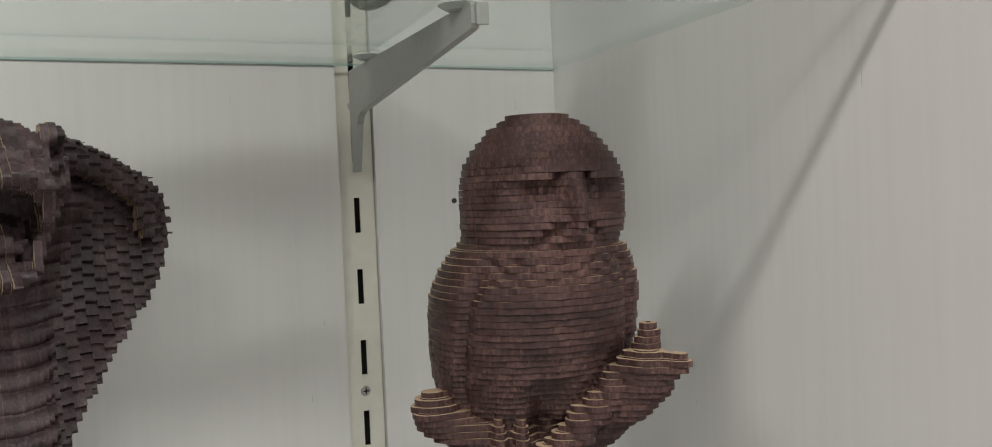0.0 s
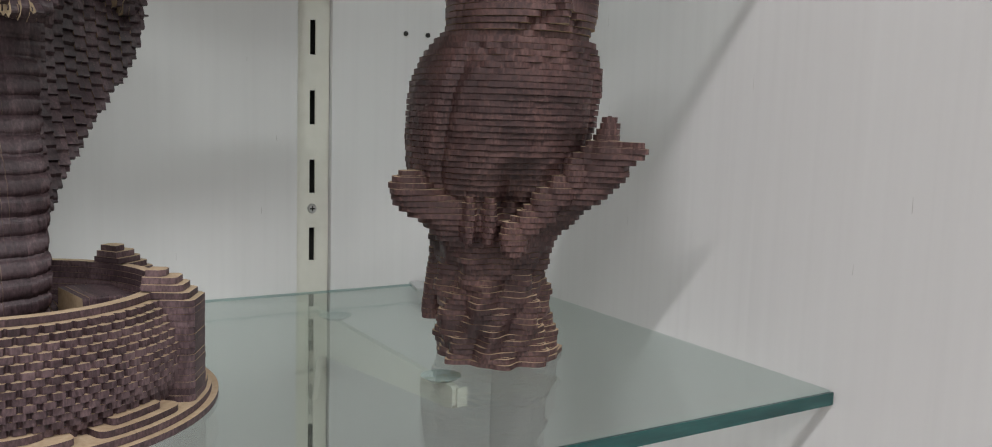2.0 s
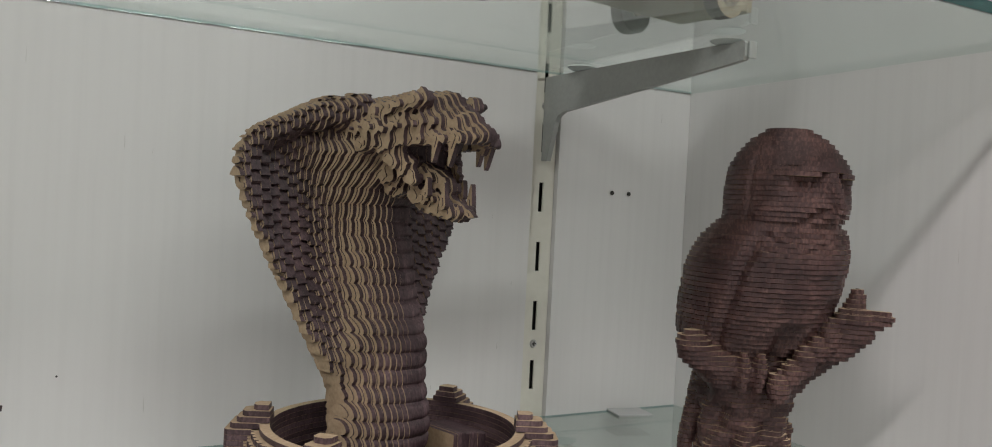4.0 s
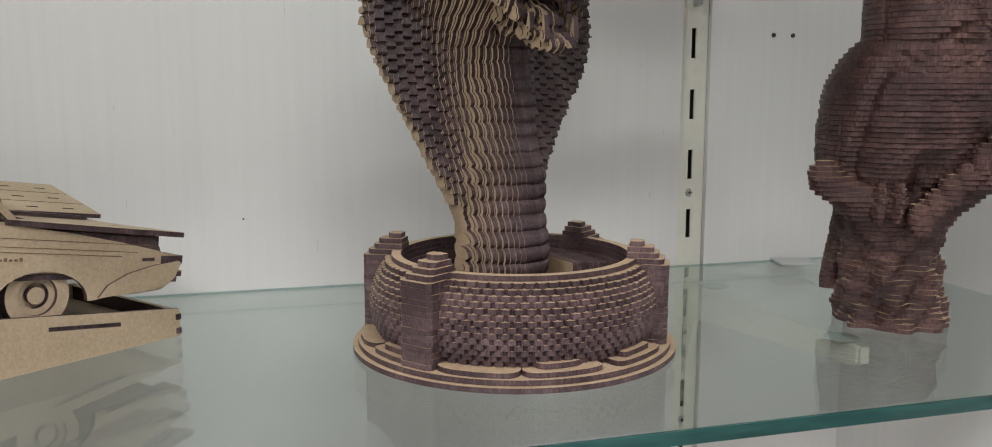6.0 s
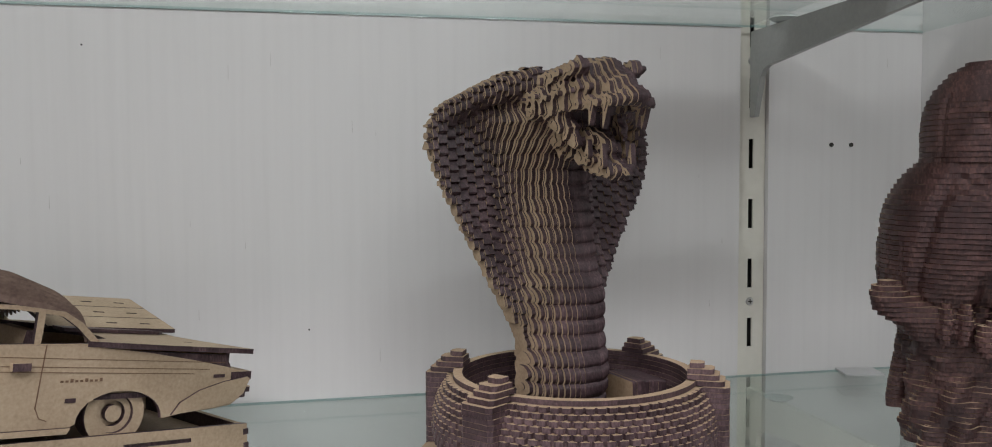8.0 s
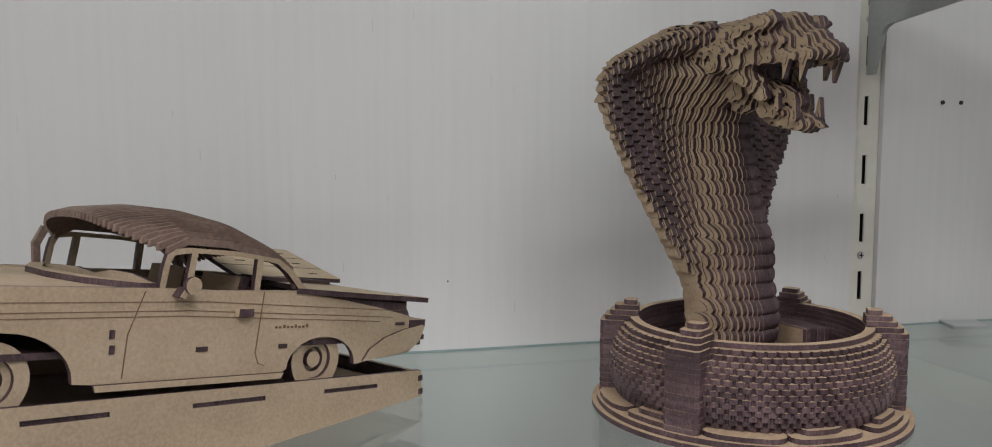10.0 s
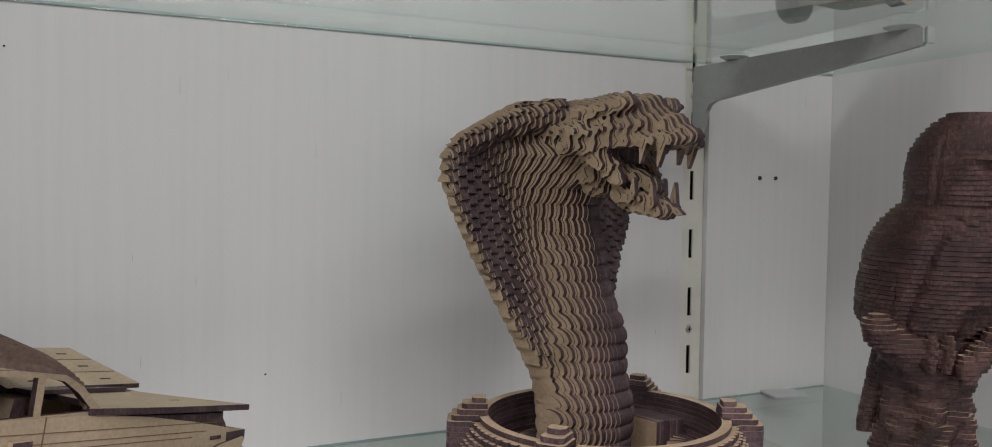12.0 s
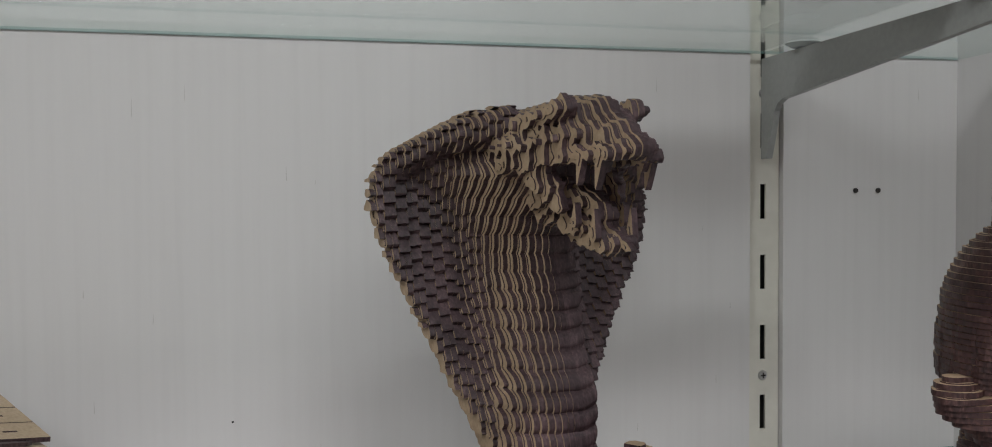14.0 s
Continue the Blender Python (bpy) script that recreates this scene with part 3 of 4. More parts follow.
    for s in (-1, 1):
        teeth = np.minimum(teeth, limb(p, (s * 0.0112, 0.0465, 0.2080), (s * 0.0112, 0.0430, 0.1905), 0.0034, 0.0004, (1.1, 1, 1)))
        teeth = np.minimum(teeth, limb(p, (s * 0.0150, 0.0360, 0.2070), (s * 0.0150, 0.0340, 0.1950), 0.0028, 0.0004, (1.1, 1, 1)))
        teeth = np.minimum(teeth, limb(p, (s * 0.0090, 0.0365, 0.1740), (s * 0.0090, 0.0375, 0.1850), 0.0026, 0.0004, (1.1, 1, 1)))
        teeth = np.minimum(teeth, limb(p, (s * 0.0120, 0.0260, 0.1790), (s * 0.0120, 0.0270, 0.1875), 0.0022, 0.0004, (1.1, 1, 1)))
    slice_no = np.round(u / LAYER)
    ripple = 0.0011 * np.abs(np.sin(v * 400 + slice_no * 0.42)) + 0.0006 * np.sin(h * 620 + slice_no * 0.5) + 0.0002 * np.sin(v * 1300 + h * 900 + slice_no)
    head = np.minimum(blend(head, jaw, 0.003) + ripple, teeth)
    # coil resting in the ring
    rad = np.sqrt(u ** 2 + (v + 0.002) ** 2)
    coil = np.sqrt((rad - 0.047) ** 2 + (h - 0.022) ** 2) - 0.0135
    coil = np.maximum(coil, -(v + 0.05))
    stub = np.maximum(np.maximum(np.abs(u + 0.038) - 0.012, np.abs(v + 0.004) - 0.017), h - 0.046 + 0.08 * np.abs(u + 0.03))
    coil = np.minimum(coil, stub)
    return np.minimum(np.minimum(body, head), coil)


LEVELS = [LAYER * k for k in range(-31, 28)]
bm = stack(lambda a, b, c: cobra_field(np.full_like(a, c), a, b), np.arange(-0.085, 0.072, 0.0009), np.arange(0.006, 0.245, 0.0009),
           LEVELS, LAYER - 0.00005, lambda a, b, c: (c, a, b), 0.0002, 5)
cobra = tagged(new("cobra_sculpture"), "layered fibreboard cobra rearing from a scaly ring base with four pillars", "sculpture")
cobra.matrix_world = COBRA @ Matrix.Translation((0, 0, 0))
snake = part("snake", bm, [BOARD, BURNT], cobra, "hooded snake with open jaws, cut in upright slices")

# ring base, centred a little apart from the snake
base_at = cobra.matrix_world.inverted() @ Vector((-0.3645, -0.184, SHELF))
BASE = Matrix.Translation(base_at)


def circle(r, n=96, cx=0.0, cy=0.0):
    return [(cx + r * math.cos(2 * math.pi * k / n), cy + r * math.sin(2 * math.pi * k / n)) for k in range(n)]


def laid(bm, m=BASE):
    bmesh.ops.transform(bm, matrix=m, verts=bm.verts[:])
    return bm


part("base_plate", laid(sheet_bm([circle(0.0935, 128)], 0.0, 0.0029)), [BOARD, BURNT], cobra, "round tan fibreboard plate")
part("base_plate", laid(sheet_bm([circle(0.0905, 128)], 0.0031, 0.006)), [BOARD, BURNT], cobra, "round tan fibreboard plate")
rnd = random.Random(11)
ring_layers = 16
for k in range(ring_layers):
    h = 0.006 + LAYER * k
    f = (k + 0.5) / ring_layers
    r = 0.0690 + 0.0128 * (1 - ((f - 0.40) / (0.62 if f > 0.40 else 0.52)) ** 2)
    n = 78
    outline = []
    if k >= ring_layers - 1:
        outline = circle(0.0708, 128)
    else:
        for i in range(n):
            a0 = 2 * math.pi * (i + 0.5 * (k % 2)) / n
            step = 2 * math.pi / n
            out = r + 0.0016 + rnd.uniform(-0.0003, 0.0003)
            for a, rr in ((a0, r - 0.0002), (a0 + 0.12 * step, r - 0.0002), (a0 + 0.24 * step, out), (a0 + 0.88 * step, out)):
                outline.append((rr * math.cos(a), rr * math.sin(a)))
    inner = circle(0.0655 if k > 2 else 0.06, 96)
    part("ring_layer", laid(sheet_bm([outline, inner], h + 0.0001, h + LAYER - 0.00008)), [BOARD, BURNT], cobra)
TURN_BASE = 78 + 90
for deg in (38, 154, 218, -28):
    m = BASE @ Matrix.Rotation(radians(deg + TURN_BASE), 4, "Z")
    pillar = tagged(new("pillar"), "stepped square pillar of flat layers")
    pillar.parent = cobra
    for k in range(19):
        h = 0.006 + LAYER * k
        cut = max(0, k - 14)
        w, d0, d1 = 0.0105 - 0.0014 * cut, 0.0655, 0.0885 - 0.0028 * cut
        if k == 18:
            w, d0, d1 = 0.0048, 0.0665, 0.0745
        c = 0.0022
        loop = [(d0, -w), (d1 - c, -w), (d1, -w + c), (d1, w - c), (d1 - c, w), (d0, w)]
        j = rnd.uniform(-0.0002, 0.0002)
        part("pillar_layer", laid(sheet_bm([[(a + j, q - j) for a, q in loop]], h + 0.0001, h + LAYER - 0.00008), m), [BOARD, BURNT], pillar)
def slab(a0, a1, r0, r1, wob):
    """A flat stone with soft corners between two angles and radii."""
    pts = []
    for k in range(28):
        t = 2 * math.pi * k / 28
        cx, cy = math.cos(t), math.sin(t)
        sx, sy = abs(cx) ** 0.45 * (1 if cx > 0 else -1), abs(cy) ** 0.45 * (1 if cy > 0 else -1)
        a = (a0 + a1) / 2 + (a1 - a0) / 2 * sx
        r = (r0 + r1) / 2 + (r1 - r0) / 2 * sy + wob * math.sin(3 * t + a0 * 7)
        pts.append((r * math.cos(a), r * math.sin(a)))
    return pts


for k in range(11):
    a0 = 2 * math.pi * k / 11 + rnd.uniform(-0.05, 0.05)
    a1 = a0 + 2 * math.pi / 11 - rnd.uniform(0.03, 0.07)
    part("paving_stone", laid(sheet_bm([slab(a0, a1, 0.066, 0.0885 - rnd.uniform(0, 0.0015), 0.0007)], 0.0061, 0.0088)), [BOARD, BURNT], cobra)
    if k % 3 != 1:
        part("paving_stone", laid(sheet_bm([slab(a0 + 0.08, a1 - rnd.uniform(0.05, 0.2), 0.066, 0.0848 - rnd.uniform(0, 0.002), 0.0009)], 0.009, 0.0118)), [BOARD, BURNT], cobra)

# small grey card lying at the back of the shelf
card = link_bm("card", box_bm(-0.016, -0.013, 0, 0.016, 0.013, 0.0016), CARD, None, "", 0.0003)
card.matrix_world = pose(-0.062, -0.0165, SHELF, 0, 0, -14)
tagged(card, "small blank grey card lying flat on the glass", "card")
# Flat dark discs: the shade inside the screw holes, painted on.
for dx in (0.0, 0.0185):
    hole = link_bm("screw_hole", tube_bm(0.0018, 0.0, 0.001, 16, m=Matrix.Translation((-0.0818 + dx, -0.0002, 1.193)) @ Matrix.Rotation(radians(90), 4, "X")), SLOT)
    tagged(hole, "small dark screw hole in the back panel", "hole", kind="structure")


# ---- the wooden car on its sloping stand ----
CAR_AT = Vector((-0.554, -0.118, SHELF))
CAR_TURN = 180 + 38


def stand_place(s, h, w):
    """s ahead along the car, h up, w away from the shelf's front."""
    c, d = math.cos(radians(38)), math.sin(radians(38))
    return (-c * s - d * w, -d * s + c * w, h)


def car_place(a, b2, w):
    c, d = math.cos(radians(8.1)), math.sin(radians(8.1))
    return stand_place(a * c - b2 * d, 0.0155 + a * d + b2 * c, w)


def rect(x0, y0, x1, y1):
    return [(x0, y0), (x1, y0), (x1, y1), (x0, y1)]


EDGED = [CARWOOD, BURNT]
stand = tagged(new("car_stand"), "sloping tan fibreboard tray stand with dark slots under the car", "display stand")
stand.location = CAR_AT
slots = [[(s0, h0), (s1, h1), (s1, h1 + 0.0024), (s0, h0 + 0.0024)] for s0, h0, s1, h1 in ((0.038, 0.0137, 0.079, 0.0195), (0.119, 0.0252, 0.162, 0.0312), (0.204, 0.0375, 0.243, 0.0430))]
side = [(0, 0), (0.33, 0), (0.33, 0.0640), (0, 0.0165)]
part("side_board", sheet_bm([side] + slots, 0.0, 0.003, stand_place), EDGED, stand)
part("side_board", sheet_bm([side], 0.115, 0.118, stand_place), EDGED, stand)
part("end_board", sheet_bm([rect(0.0, 0.0032, 0.003, 0.1148)], 0.0005, 0.0158, lambda a, b2, c: stand_place(a, c, b2)), EDGED, stand)
part("end_board", sheet_bm([rect(0.327, 0.0032, 0.330, 0.1148)], 0.0005, 0.063, lambda a, b2, c: stand_place(a, c, b2)), EDGED, stand)
part("tray_floor", sheet_bm([[(0.0035, 0.0040), (0.3265, 0.0510), (0.3265, 0.0540), (0.0035, 0.0070)]], 0.0032, 0.1148, stand_place), [BURNT, CARWOOD], stand)
for h in (0.0015, 0.010):
    part("finger_joint", sheet_bm([rect(-0.0006, h, 0.0028, h + 0.0035)], -0.0006, 0.0028, stand_place), [BURNT, BURNT], stand, "dark burnt joint end")
for s0, h0, s1, h1 in ((0.038, 0.0137, 0.079, 0.0195), (0.119, 0.0252, 0.162, 0.0312), (0.204, 0.0375, 0.243, 0.0430)):
    part("slot_tab", sheet_bm([[(s0, h0), (s1, h1), (s1, h1 + 0.0024), (s0, h0 + 0.0024)]], 0.0012, 0.0029, stand_place), [BURNT, BURNT], stand, "dark burnt tab end")

car = tagged(new("wooden_car"), "laser-cut tan fibreboard model of a finned classic saloon car", "model car")
car.location = CAR_AT
WIDE = 0.118


def arch(cx, cy, rx, ry, n=14):
    """Wheel arch from the rear to the front."""
    return [(cx - rx * math.cos(math.pi * k / n), cy + ry * math.sin(math.pi * k / n)) for k in range(n + 1)]


def side_outline():
    low = [(0.0045, 0.0325), (0.0012, 0.0290), (0.0035, 0.0255), (0.0065, 0.0180), (0.0140, 0.0130), (0.0300, 0.0112), (0.0440, 0.0105), (0.0560, 0.0085)]
    low += arch(0.0830, 0.0085, 0.0245, 0.0165) + [(0.1100, 0.0072), (0.2150, 0.0082)] + arch(0.2555, 0.0090, 0.0315, 0.0235) + [(0.2920, 0.0120), (0.3080, 0.0200), (0.3110, 0.0380)]
    top = [(0.3000, 0.0480), (0.2600, 0.0518), (0.1850, 0.0515), (0.1020, 0.0492), (0.0700, 0.0455), (0.0400, 0.0405), (0.0180, 0.0360)]
    return low + top


for w0 in (0.0, WIDE - 0.003):
    part("body_side", sheet_bm([side_outline()], w0, w0 + 0.003, car_place), EDGED, car)
    frame_out = [(0.0955, 0.0489), (0.1865, 0.0489), (0.1850, 0.0612), (0.1835, 0.0672), (0.1795, 0.0700), (0.1725, 0.0710), (0.1430, 0.0702), (0.1180, 0.0672), (0.1085, 0.0617)]
    quarter = [(0.1025, 0.0507), (0.1290, 0.0507), (0.1280, 0.0662), (0.1190, 0.0647), (0.1110, 0.0592)]
    middle = [(0.1325, 0.0507), (0.1690, 0.0507), (0.1670, 0.0684), (0.1430, 0.0678), (0.1318, 0.0667)]
    vent = [(0.1725, 0.0507), (0.1832, 0.0507), (0.1815, 0.0632), (0.1795, 0.0672), (0.1705, 0.0684)]
    part("window_frame", sheet_bm([frame_out, quarter, middle, vent], w0 + 0.0004, w0 + 0.0034, car_place), EDGED, car)
    flare = [(0.0190, 0.0431), (0.1050, 0.0481), (0.1050, 0.0470), (0.0600, 0.0432), (0.0280, 0.0371), (0.0150, 0.0344), (0.0160, 0.0376), (0.0180, 0.0401)]
    wf = w0 + 0.0004 if w0 == 0 else w0 - 0.0004
    # Dark on face and edge alike.
    part("tail_fin", sheet_bm([flare], wf, wf + 0.003, car_place), [BURNT, BURNT], car, "dark tail fin strip below the deck")
    wk = w0 - 0.0016 if w0 == 0 else w0 + 0.0030
    skirt = [(0.0040, 0.0300), (0.0022, 0.0285), (0.0060, 0.0200), (0.0130, 0.0150), (0.0260, 0.0125), (0.0400, 0.0112), (0.0530, 0.0098), (0.0480, 0.0165), (0.0360, 0.0230), (0.0200, 0.0275)]
    part("rear_skirt", sheet_bm([skirt], wk, wk + 0.0016, car_place), EDGED, car)
    part("sill", sheet_bm([[(0.1120, 0.0040), (0.2140, 0.0050), (0.2150, 0.0080), (0.1100, 0.0071)]], wk, wk + 0.0016, car_place), EDGED, car, "narrow sill strip")
# decks and floor
flat = lambda lift, slope=0.0: (lambda a, w, c: car_place(a, lift + slope * a + c, w))
deck = [(0.0030, -0.0035), (0.0600, -0.0042), (0.1050, -0.0005), (0.1010, 0.0090), (0.0850, 0.0200), (0.0780, WIDE / 2), (0.0850, WIDE - 0.020), (0.1010, WIDE - 0.009), (0.1050, WIDE + 0.0005),
        (0.0600, WIDE + 0.0042), (0.0030, WIDE + 0.0035), (0.0160, WIDE * 0.7), (0.0200, WIDE / 2), (0.0160, WIDE * 0.3)]
part("boot_deck", sheet_bm([deck, rect(0.030, 0.020, 0.036, 0.022), rect(0.030, 0.090, 0.036, 0.092)], 0.0, 0.003, flat(0.0438, 0.050)), EDGED, car, "pale flat finned boot deck")
hood = [(0.1900, 0.0030), (0.2050, 0.0300), (0.2080, WIDE / 2), (0.2050, 0.0880), (0.1900, WIDE - 0.003), (0.3060, WIDE - 0.003), (0.3060, 0.0030)]
part("bonnet", sheet_bm([hood, rect(0.2300, 0.0100, 0.2460, 0.0114), rect(0.2300, 0.1060, 0.2460, 0.1074)], 0.0, 0.003, flat(0.0474)), EDGED, car, "pale flat bonnet")
lip = [(0.1860, 0.0030), (0.2000, 0.0300), (0.2030, WIDE / 2), (0.2000, 0.0880), (0.1860, WIDE - 0.003), (0.1940, WIDE - 0.003), (0.2085, 0.0880), (0.2115, WIDE / 2), (0.2085, 0.0300), (0.1940, 0.0030)]
part("windscreen_lip", sheet_bm([lip], 0.0, 0.003, flat(0.0505)), EDGED, car)
part("floor_board", sheet_bm([rect(0.0600, 0.0034, 0.3000, WIDE - 0.0034)], 0.0, 0.003, flat(0.0200)), [BURNT, BURNT], car, "dark floor board")
part("bulkhead", sheet_bm([rect(0.0034, 0.0232, WIDE - 0.0034, 0.0485)], 0.1960, 0.1990, lambda w, b2, a: car_place(a, b2, w)), EDGED, car)
part("tail_panel", sheet_bm([rect(0.0034, 0.0130, WIDE - 0.0034, 0.0440)], 0.0150, 0.0180, lambda w, b2, a: car_place(a, b2, w)), EDGED, car)
part("grille", sheet_bm([rect(0.0034, 0.0130, WIDE - 0.0034, 0.0480)], 0.3055, 0.3085, lambda w, b2, a: car_place(a, b2, w)), EDGED, car)
for k, w0 in enumerate((0.064, 0.082, 0.100)):
    back = 0.0165 + 0.0015 * k
    plate = [(back, w0), (0.0980, w0), (0.0980, w0 + 0.0172), (back + 0.0015, w0 + 0.0172)]
    holes = [rect(a0, w0 + 0.007, a0 + 0.007, w0 + 0.0086) for a0 in (0.030, 0.052, 0.074)]
    part("rear_plate", sheet_bm([plate] + holes, 0.0, 0.0025, lambda a, w, c: car_place(a, 0.0500 + 0.28 * (w - 0.064) + c + 0.02 * (a - 0.05), w)), EDGED, car, "pale sloping plate with slots")
part("rear_glass_bar", sheet_bm([[(0.030, 0.0595), (0.0960, 0.0480), (0.0960, 0.0625), (0.026, 0.0630)]], 0.0, 0.002, lambda a, w, c: car_place(a, 0.0488 + 0.05 * (a - 0.03) + c, w)), [BURNT, BURNT], car, "dark strip beside the plates")
# seats, wheel
for w0 in (0.016, 0.068):
    seat = [(0.1270, 0.0235), (0.1520, 0.0235), (0.1520, 0.0345), (0.1340, 0.0355), (0.1300, 0.0560), (0.1240, 0.0560)]
    part("seat", sheet_bm([seat], w0, w0 + 0.034, car_place), [BURNT, CARWOOD], car, "", 0.0)
ring = [(0.0070 * math.cos(2 * math.pi * k / 28), 0.0070 * math.sin(2 * math.pi * k / 28)) for k in range(28)]
hub_hole = [(0.0048 * x / 0.007, 0.0048 * y / 0.007) for x, y in ring]
part("steering_wheel", sheet_bm([ring, hub_hole], 0.1790, 0.1815, lambda w, b2, a: car_place(a + b2 * 0.4, 0.0470 + b2, 0.034 + w)), EDGED, car)
part("dashboard", sheet_bm([[(0.0036, 0.0440), (WIDE - 0.0036, 0.0440), (WIDE - 0.0036, 0.0530), (0.080, 0.0545), (0.060, 0.0530), (0.045, 0.0560), (0.025, 0.0560), (0.0036, 0.0530)]], 0.1840, 0.1865, lambda w, b2, a: car_place(a, b2, w)), EDGED, car)
# roof of upright slats
n_slats = 38
for k in range(n_slats):
    w0 = 0.0015 + (WIDE - 0.006) * k / (n_slats - 1)
    q = 2 * (w0 + 0.0015) / WIDE - 1
    drop = 0.0150 * abs(q) ** 2.2
    mid = [(0.2030 - 0.024 * abs(q) ** 3, 0.0838), (0.1950 - 0.02 * abs(q) ** 3, 0.0862), (0.1720, 0.0890), (0.1500, 0.0884), (0.1280, 0.0846), (0.1080, 0.0770), (0.0940 + 0.012 * abs(q) ** 2, 0.0680)]
    up = [(a, b2 - drop) for a, b2 in mid]
    dn = [(a, b2 - drop - 0.0034) for a, b2 in reversed(mid)]
    part("roof_slat", sheet_bm([up + dn], w0, w0 + 0.0028, car_place), [ROOFBROWN, ROOFBROWN], car)
post = [(0.1880, 0.0490), (0.1915, 0.0490), (0.1935, 0.0640), (0.1890, 0.0735), (0.1850, 0.0725), (0.1895, 0.0630)]
part("windscreen_post", sheet_bm([post], WIDE - 0.0035, WIDE - 0.0005, car_place), [ROOFBROWN, ROOFBROWN], car)
# trim
burn = lambda loop, d=0.0003: sheet_bm([loop], -d, 0.0004, car_place)
for b0, b1, a0, a1 in ((0.0425, 0.0448, 0.020, 0.300), (0.0388, 0.0405, 0.030, 0.305), (0.0365, 0.0380, 0.040, 0.305)):
    mid = (a0 + a1) / 2
    part("engraved_line", burn([(a0, b0 - 0.0040), (mid, b1), (a1, b1), (a1, b1 + 0.0003), (mid, b1 + 0.0003), (a0, b0 - 0.0037)]), [SCORCH, SCORCH], car, "fine scorched line")
part("engraved_line", burn([(0.1225, 0.0110), (0.1265, 0.0125), (0.1290, 0.0180), (0.1265, 0.0500), (0.1260, 0.0500), (0.1284, 0.0180), (0.1262, 0.0130), (0.1225, 0.0115)]), [SCORCH, SCORCH], car, "fine scorched door line")
part("engraved_line", burn([(0.2015, 0.0100), (0.2005, 0.0300), (0.1935, 0.0500), (0.1930, 0.0500), (0.2000, 0.0300), (0.2010, 0.0100)]), [SCORCH, SCORCH], car, "fine scorched door line")
for a0, b0, a1, b1 in ((0.1575, 0.0205, 0.1640, 0.0228), (0.1085, 0.0200, 0.1140, 0.0222), (0.2065, 0.0285, 0.2090, 0.0325), (0.2060, 0.0215, 0.2085, 0.0255), (0.0195, 0.0300, 0.0270, 0.0318)):
    part("joint_tab", burn(rect(a0, b0, a1, b1), 0.0006), [BURNT, BURNT], car, "dark burnt tab end")
part("door_handle", sheet_bm([rect(0.1340, 0.0375, 0.1430, 0.0415)], -0.0034, 0.0002, car_place), [BURNT, CARWOOD], car, "small dark door handle")
for k in range(9):
    a0 = 0.0950 + 0.0026 * k
    part("emblem_bar", burn(rect(a0, 0.0306, a0 + 0.0015, 0.0317 + 0.0007 * (k % 3 == 0))), [SCORCH, SCORCH], car, "small dark emblem bar")
disc = [(0.1735 + 0.0042 * math.cos(2 * math.pi * k / 24), 0.0535 + 0.0042 * math.sin(2 * math.pi * k / 24)) for k in range(24)]
mirror = part("mirror", sheet_bm([disc], -0.0085, -0.0060, car_place), EDGED, car, "round pale door mirror")
part("mirror_arm", sheet_bm([[(0.1765, 0.0470), (0.1795, 0.0480), (0.1765, 0.0525), (0.1735, 0.0510)]], -0.0065, -0.0001, car_place), EDGED, car)
for w0, w1 in ((-0.001, 0.022), (WIDE - 0.022, WIDE + 0.001)):
    for k, (b0, b1, a0) in enumerate(((0.0175, 0.0205, 0.0015), (0.0206, 0.0236, -0.0015), (0.0237, 0.0262, 0.0010))):
        part("bumper_layer", sheet_bm([[(a0 + 0.003, w0), (0.0150, w0), (0.0150, w1), (a0, w1), (a0, w0 + 0.004)]], b0, b1, lambda a, w, c: car_place(a, c, w)), [CARWOOD, BURNT], car)
    part("tail_lamp", sheet_bm([[(0.0005, w0 + 0.001), (0.0150, w0), (0.0150, w1), (0.0005, w1)]], 0.0280, 0.0330, lambda a, w, c: car_place(a, c, w)), [CARWOOD, BURNT], car)


def car_wheel(a, w0, out):
    """A wheel of stacked discs; out: +1 or -1, the side that its face looks to."""
    ob = new("wheel")
    ob.parent = car
    cc = lambda r, n=40: [(a + r * math.cos(2 * math.pi * k / n), 0.0115 + r * math.sin(2 * math.pi * k / n)) for k in range(n)]
    lay = lambda r0, r1, c0, c1: sheet_bm([cc(r0), cc(r1)] if r1 else [cc(r0)], min(c0, c1), max(c0, c1), car_place)
    part("tyre", lay(0.0170, 0.0105, w0, w0 + out * 0.012), EDGED, ob)
    part("rim", lay(0.0104, 0.0070, w0, w0 + out * 0.0095), EDGED, ob)
    part("hub", lay(0.0102, 0, w0, w0 + out * 0.0060), EDGED, ob)
    part("hub_cap", lay(0.0046, 0, w0 + out * 0.0061, w0 + out * 0.0100), [CARWOOD, BURNT], ob)


for a in (0.0835, 0.2570):
    car_wheel(a, 0.0165, -1)
    car_wheel(a, WIDE - 0.0165, 1)

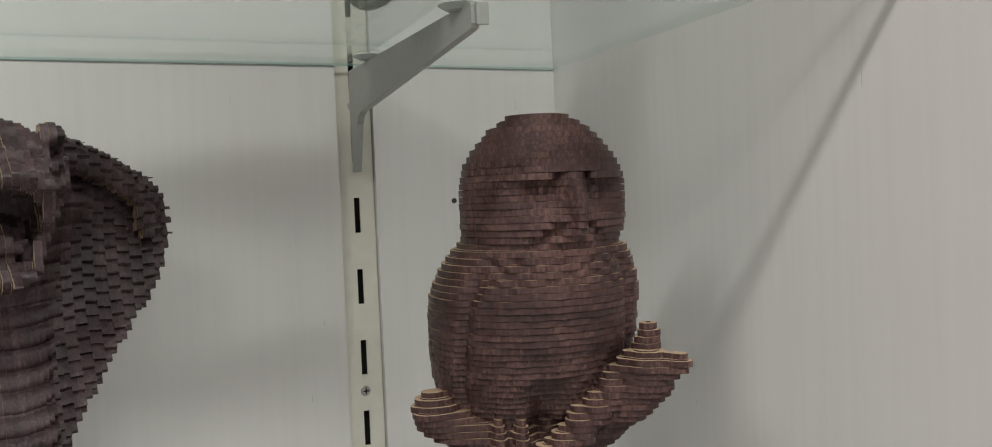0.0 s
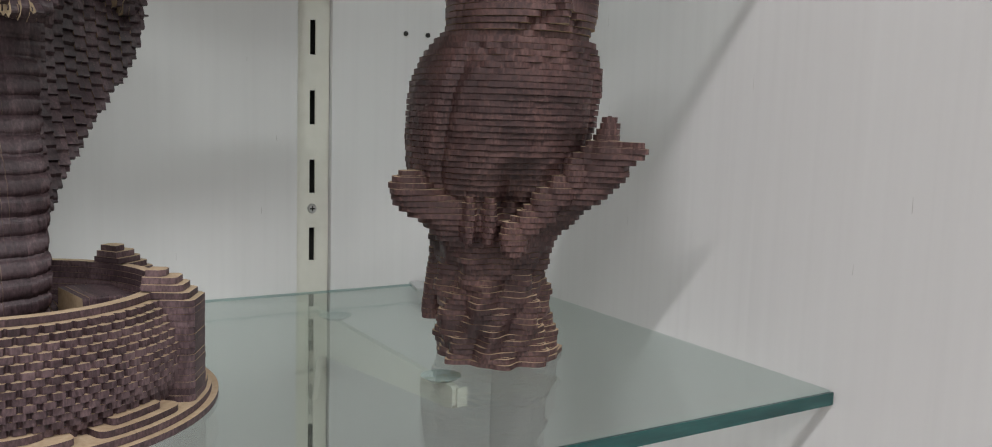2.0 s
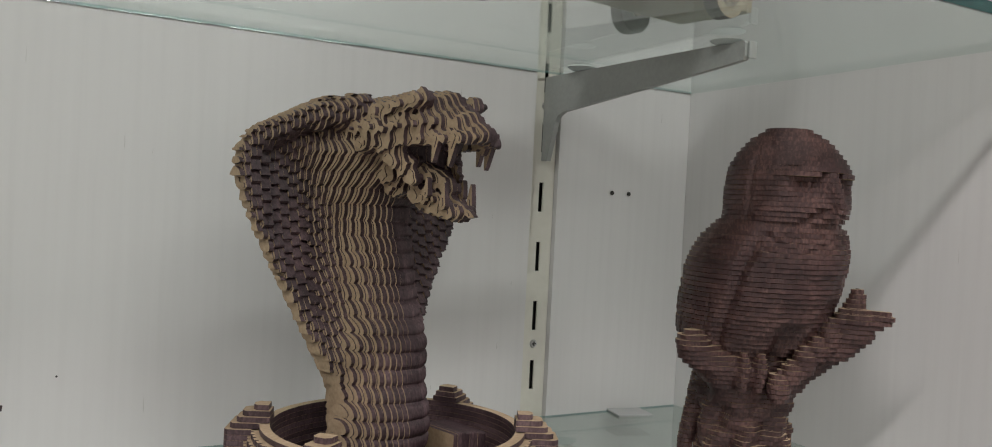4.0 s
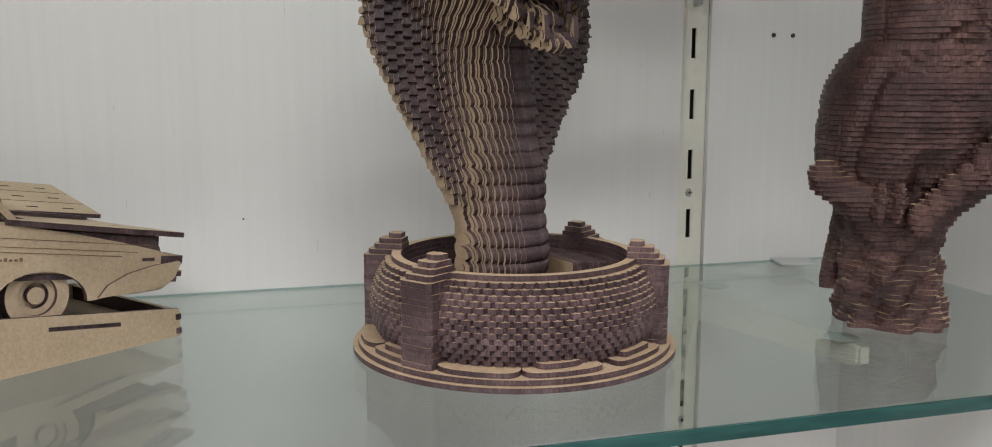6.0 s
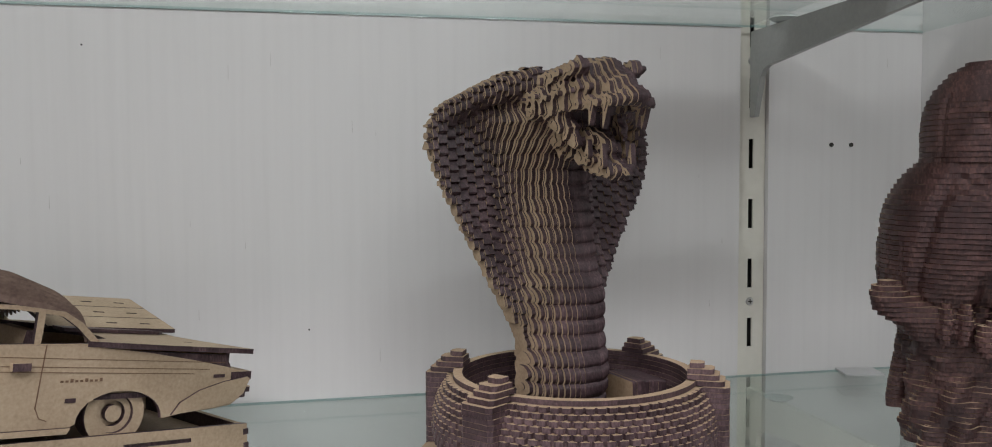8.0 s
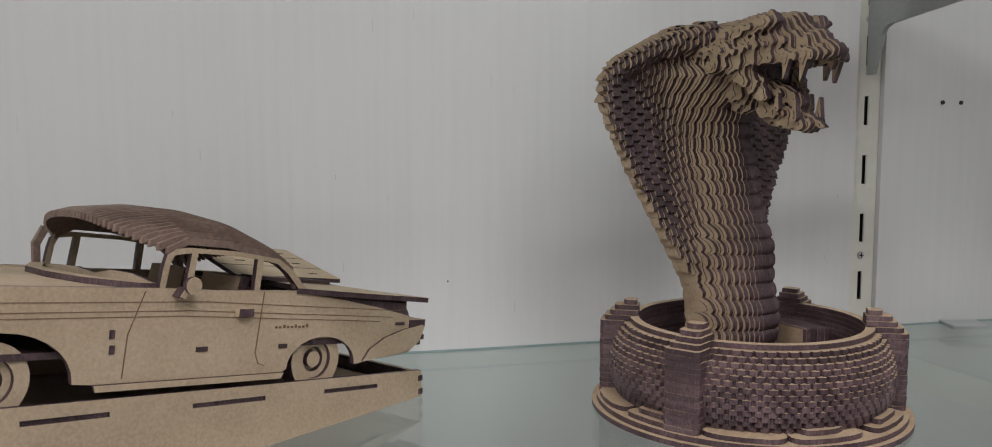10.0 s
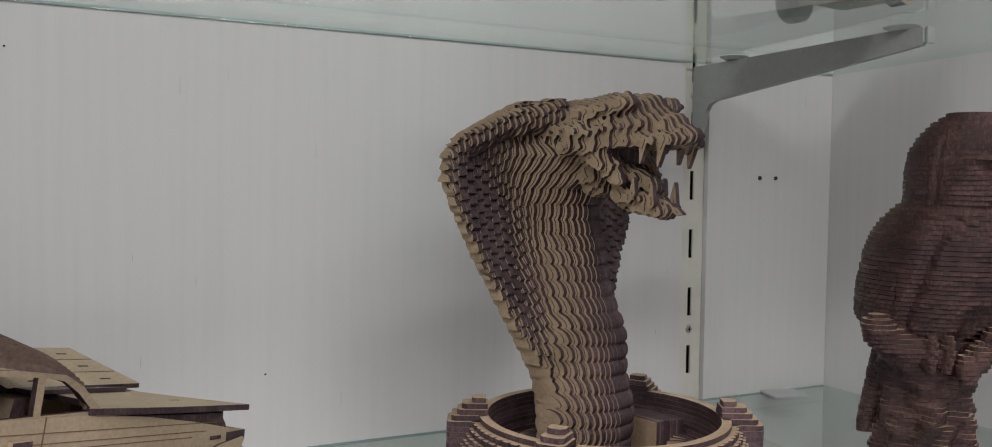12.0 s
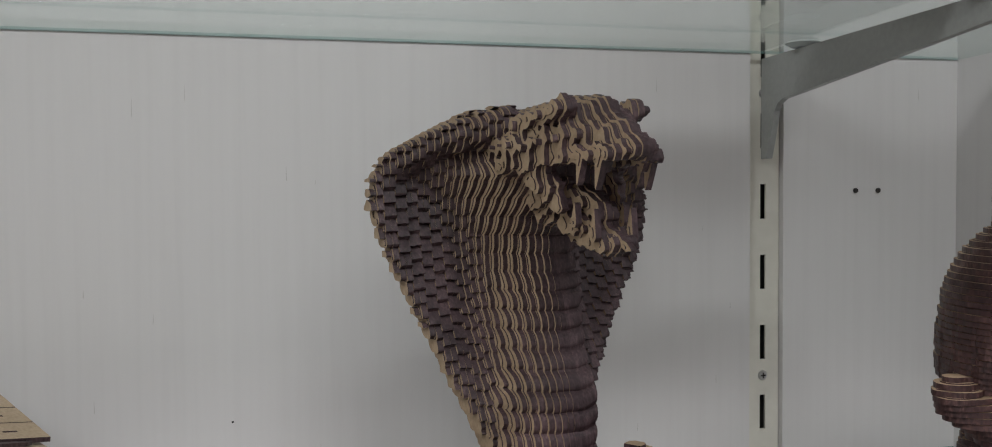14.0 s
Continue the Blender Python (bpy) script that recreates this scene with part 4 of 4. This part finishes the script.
# ---- the little truck on the upper shelf ----
truck = tagged(new("wooden_truck"), "small tan fibreboard model truck on the upper glass shelf", "model truck")
truck.matrix_world = pose(-0.172, -0.172, 1.2998, 0, 0, 8)
part("chassis", box_bm(-0.165, -0.030, 0.012, 0.042, 0.030, 0.030), CARWOOD, truck, "", 0.0008)
part("cargo_box", box_bm(-0.160, -0.036, 0.0305, 0.000, 0.036, 0.085), CARWOOD, truck, "", 0.001)
part("cab", box_bm(0.003, -0.034, 0.0305, 0.040, 0.034, 0.075), CARWOOD, truck, "", 0.001)
for x in (0.0, -0.128):
    for y, d in ((-0.0385, 1), (0.0385, -1)):
        m = Matrix.Translation((x, y, 0.0145)) @ Matrix.Rotation(radians(90), 4, "X")
        wheel = new("wheel")
        wheel.parent = truck
        part("tyre", tube_bm(0.0145, -0.0045, 0.0045, 40, m=m), [BURNT], wheel, "", 0.0006)
        part("rim", sheet_bm([circle(0.0143, 40), circle(0.0085, 32)], 0.0046, 0.0058, lambda a, b2, c: m @ Vector((a, b2, c * d))), EDGED, wheel)
        face = lambda a, b2, c: m @ Vector((a, b2, c * d))
        part("wheel_disc", sheet_bm([circle(0.0084, 32)], 0.0046, 0.0052, face), EDGED, wheel)
        # Dark arcs on the solid disc carry the shade of spoke openings.
        for k in range(5):
            t0 = 2 * math.pi * k / 5
            arc = [(0.0072 * math.cos(t0 + 0.9 * q / 6), 0.0072 * math.sin(t0 + 0.9 * q / 6)) for q in range(7)]
            arc += [((0.0040 + 0.0028 * q / 6) * math.cos(t0 + 0.9 * q / 6 - 0.1), (0.0040 + 0.0028 * q / 6) * math.sin(t0 + 0.9 * q / 6 - 0.1)) for q in reversed(range(7))]
            part("spoke_gap", sheet_bm([arc], 0.0053, 0.0056, face), [BURNT, BURNT], wheel, "dark curled inlay for the shade of a gap between spokes")
        part("hub", tube_bm(0.0030, -0.0062, 0.0062, 24, m=m), CARWOOD, wheel)

# ---- scuffs on the panels ----
rnd = random.Random(21)
for ax, az in ((-0.515, 1.054), (-0.668, 1.262)):
    speck = link_bm("speck", tube_bm(0.0007, 0.0, 0.0003, 10, m=Matrix.Translation((ax, -0.0001, az)) @ Matrix.Rotation(radians(90), 4, "X")), SLOT)
    tagged(speck, "tiny dark speck on the back panel", "speck", kind="structure")
SCUFF = material("scuff", [(0.38, 0.36, 0.34), (0.48, 0.46, 0.44)], 0.6)
bm = bmesh.new()
for k in range(34):
    long, thin = rnd.uniform(0.003, 0.010), rnd.uniform(0.0001, 0.00022)
    z = rnd.uniform(1.02, 1.27)
    lean = rnd.uniform(-0.03, 0.03)
    if k < 20:
        x = rnd.uniform(-0.9, -0.02)
        if abs(x + 0.1525) < 0.02:
            x += 0.05
        pts = [(x - thin, -0.0002, z), (x + thin, -0.0002, z - long * 0.2), (x + thin + lean * long, -0.0002, z + long), (x + lean * long, -0.0002, z + long * 0.9)]
    else:
        y = rnd.uniform(-0.5, -0.03)
        pts = [(0.0038, y - thin, z), (0.0038, y + thin, z - long * 0.2), (0.0038, y + thin + lean * long, z + long), (0.0038, y + lean * long, z + long * 0.9)]
    bm.faces.new([bm.verts.new(q) for q in pts])
tagged(link_bm("scuff_marks", bm, SCUFF), "fine short upright scuffs on the laminate panels", "scuffs", kind="stuff")
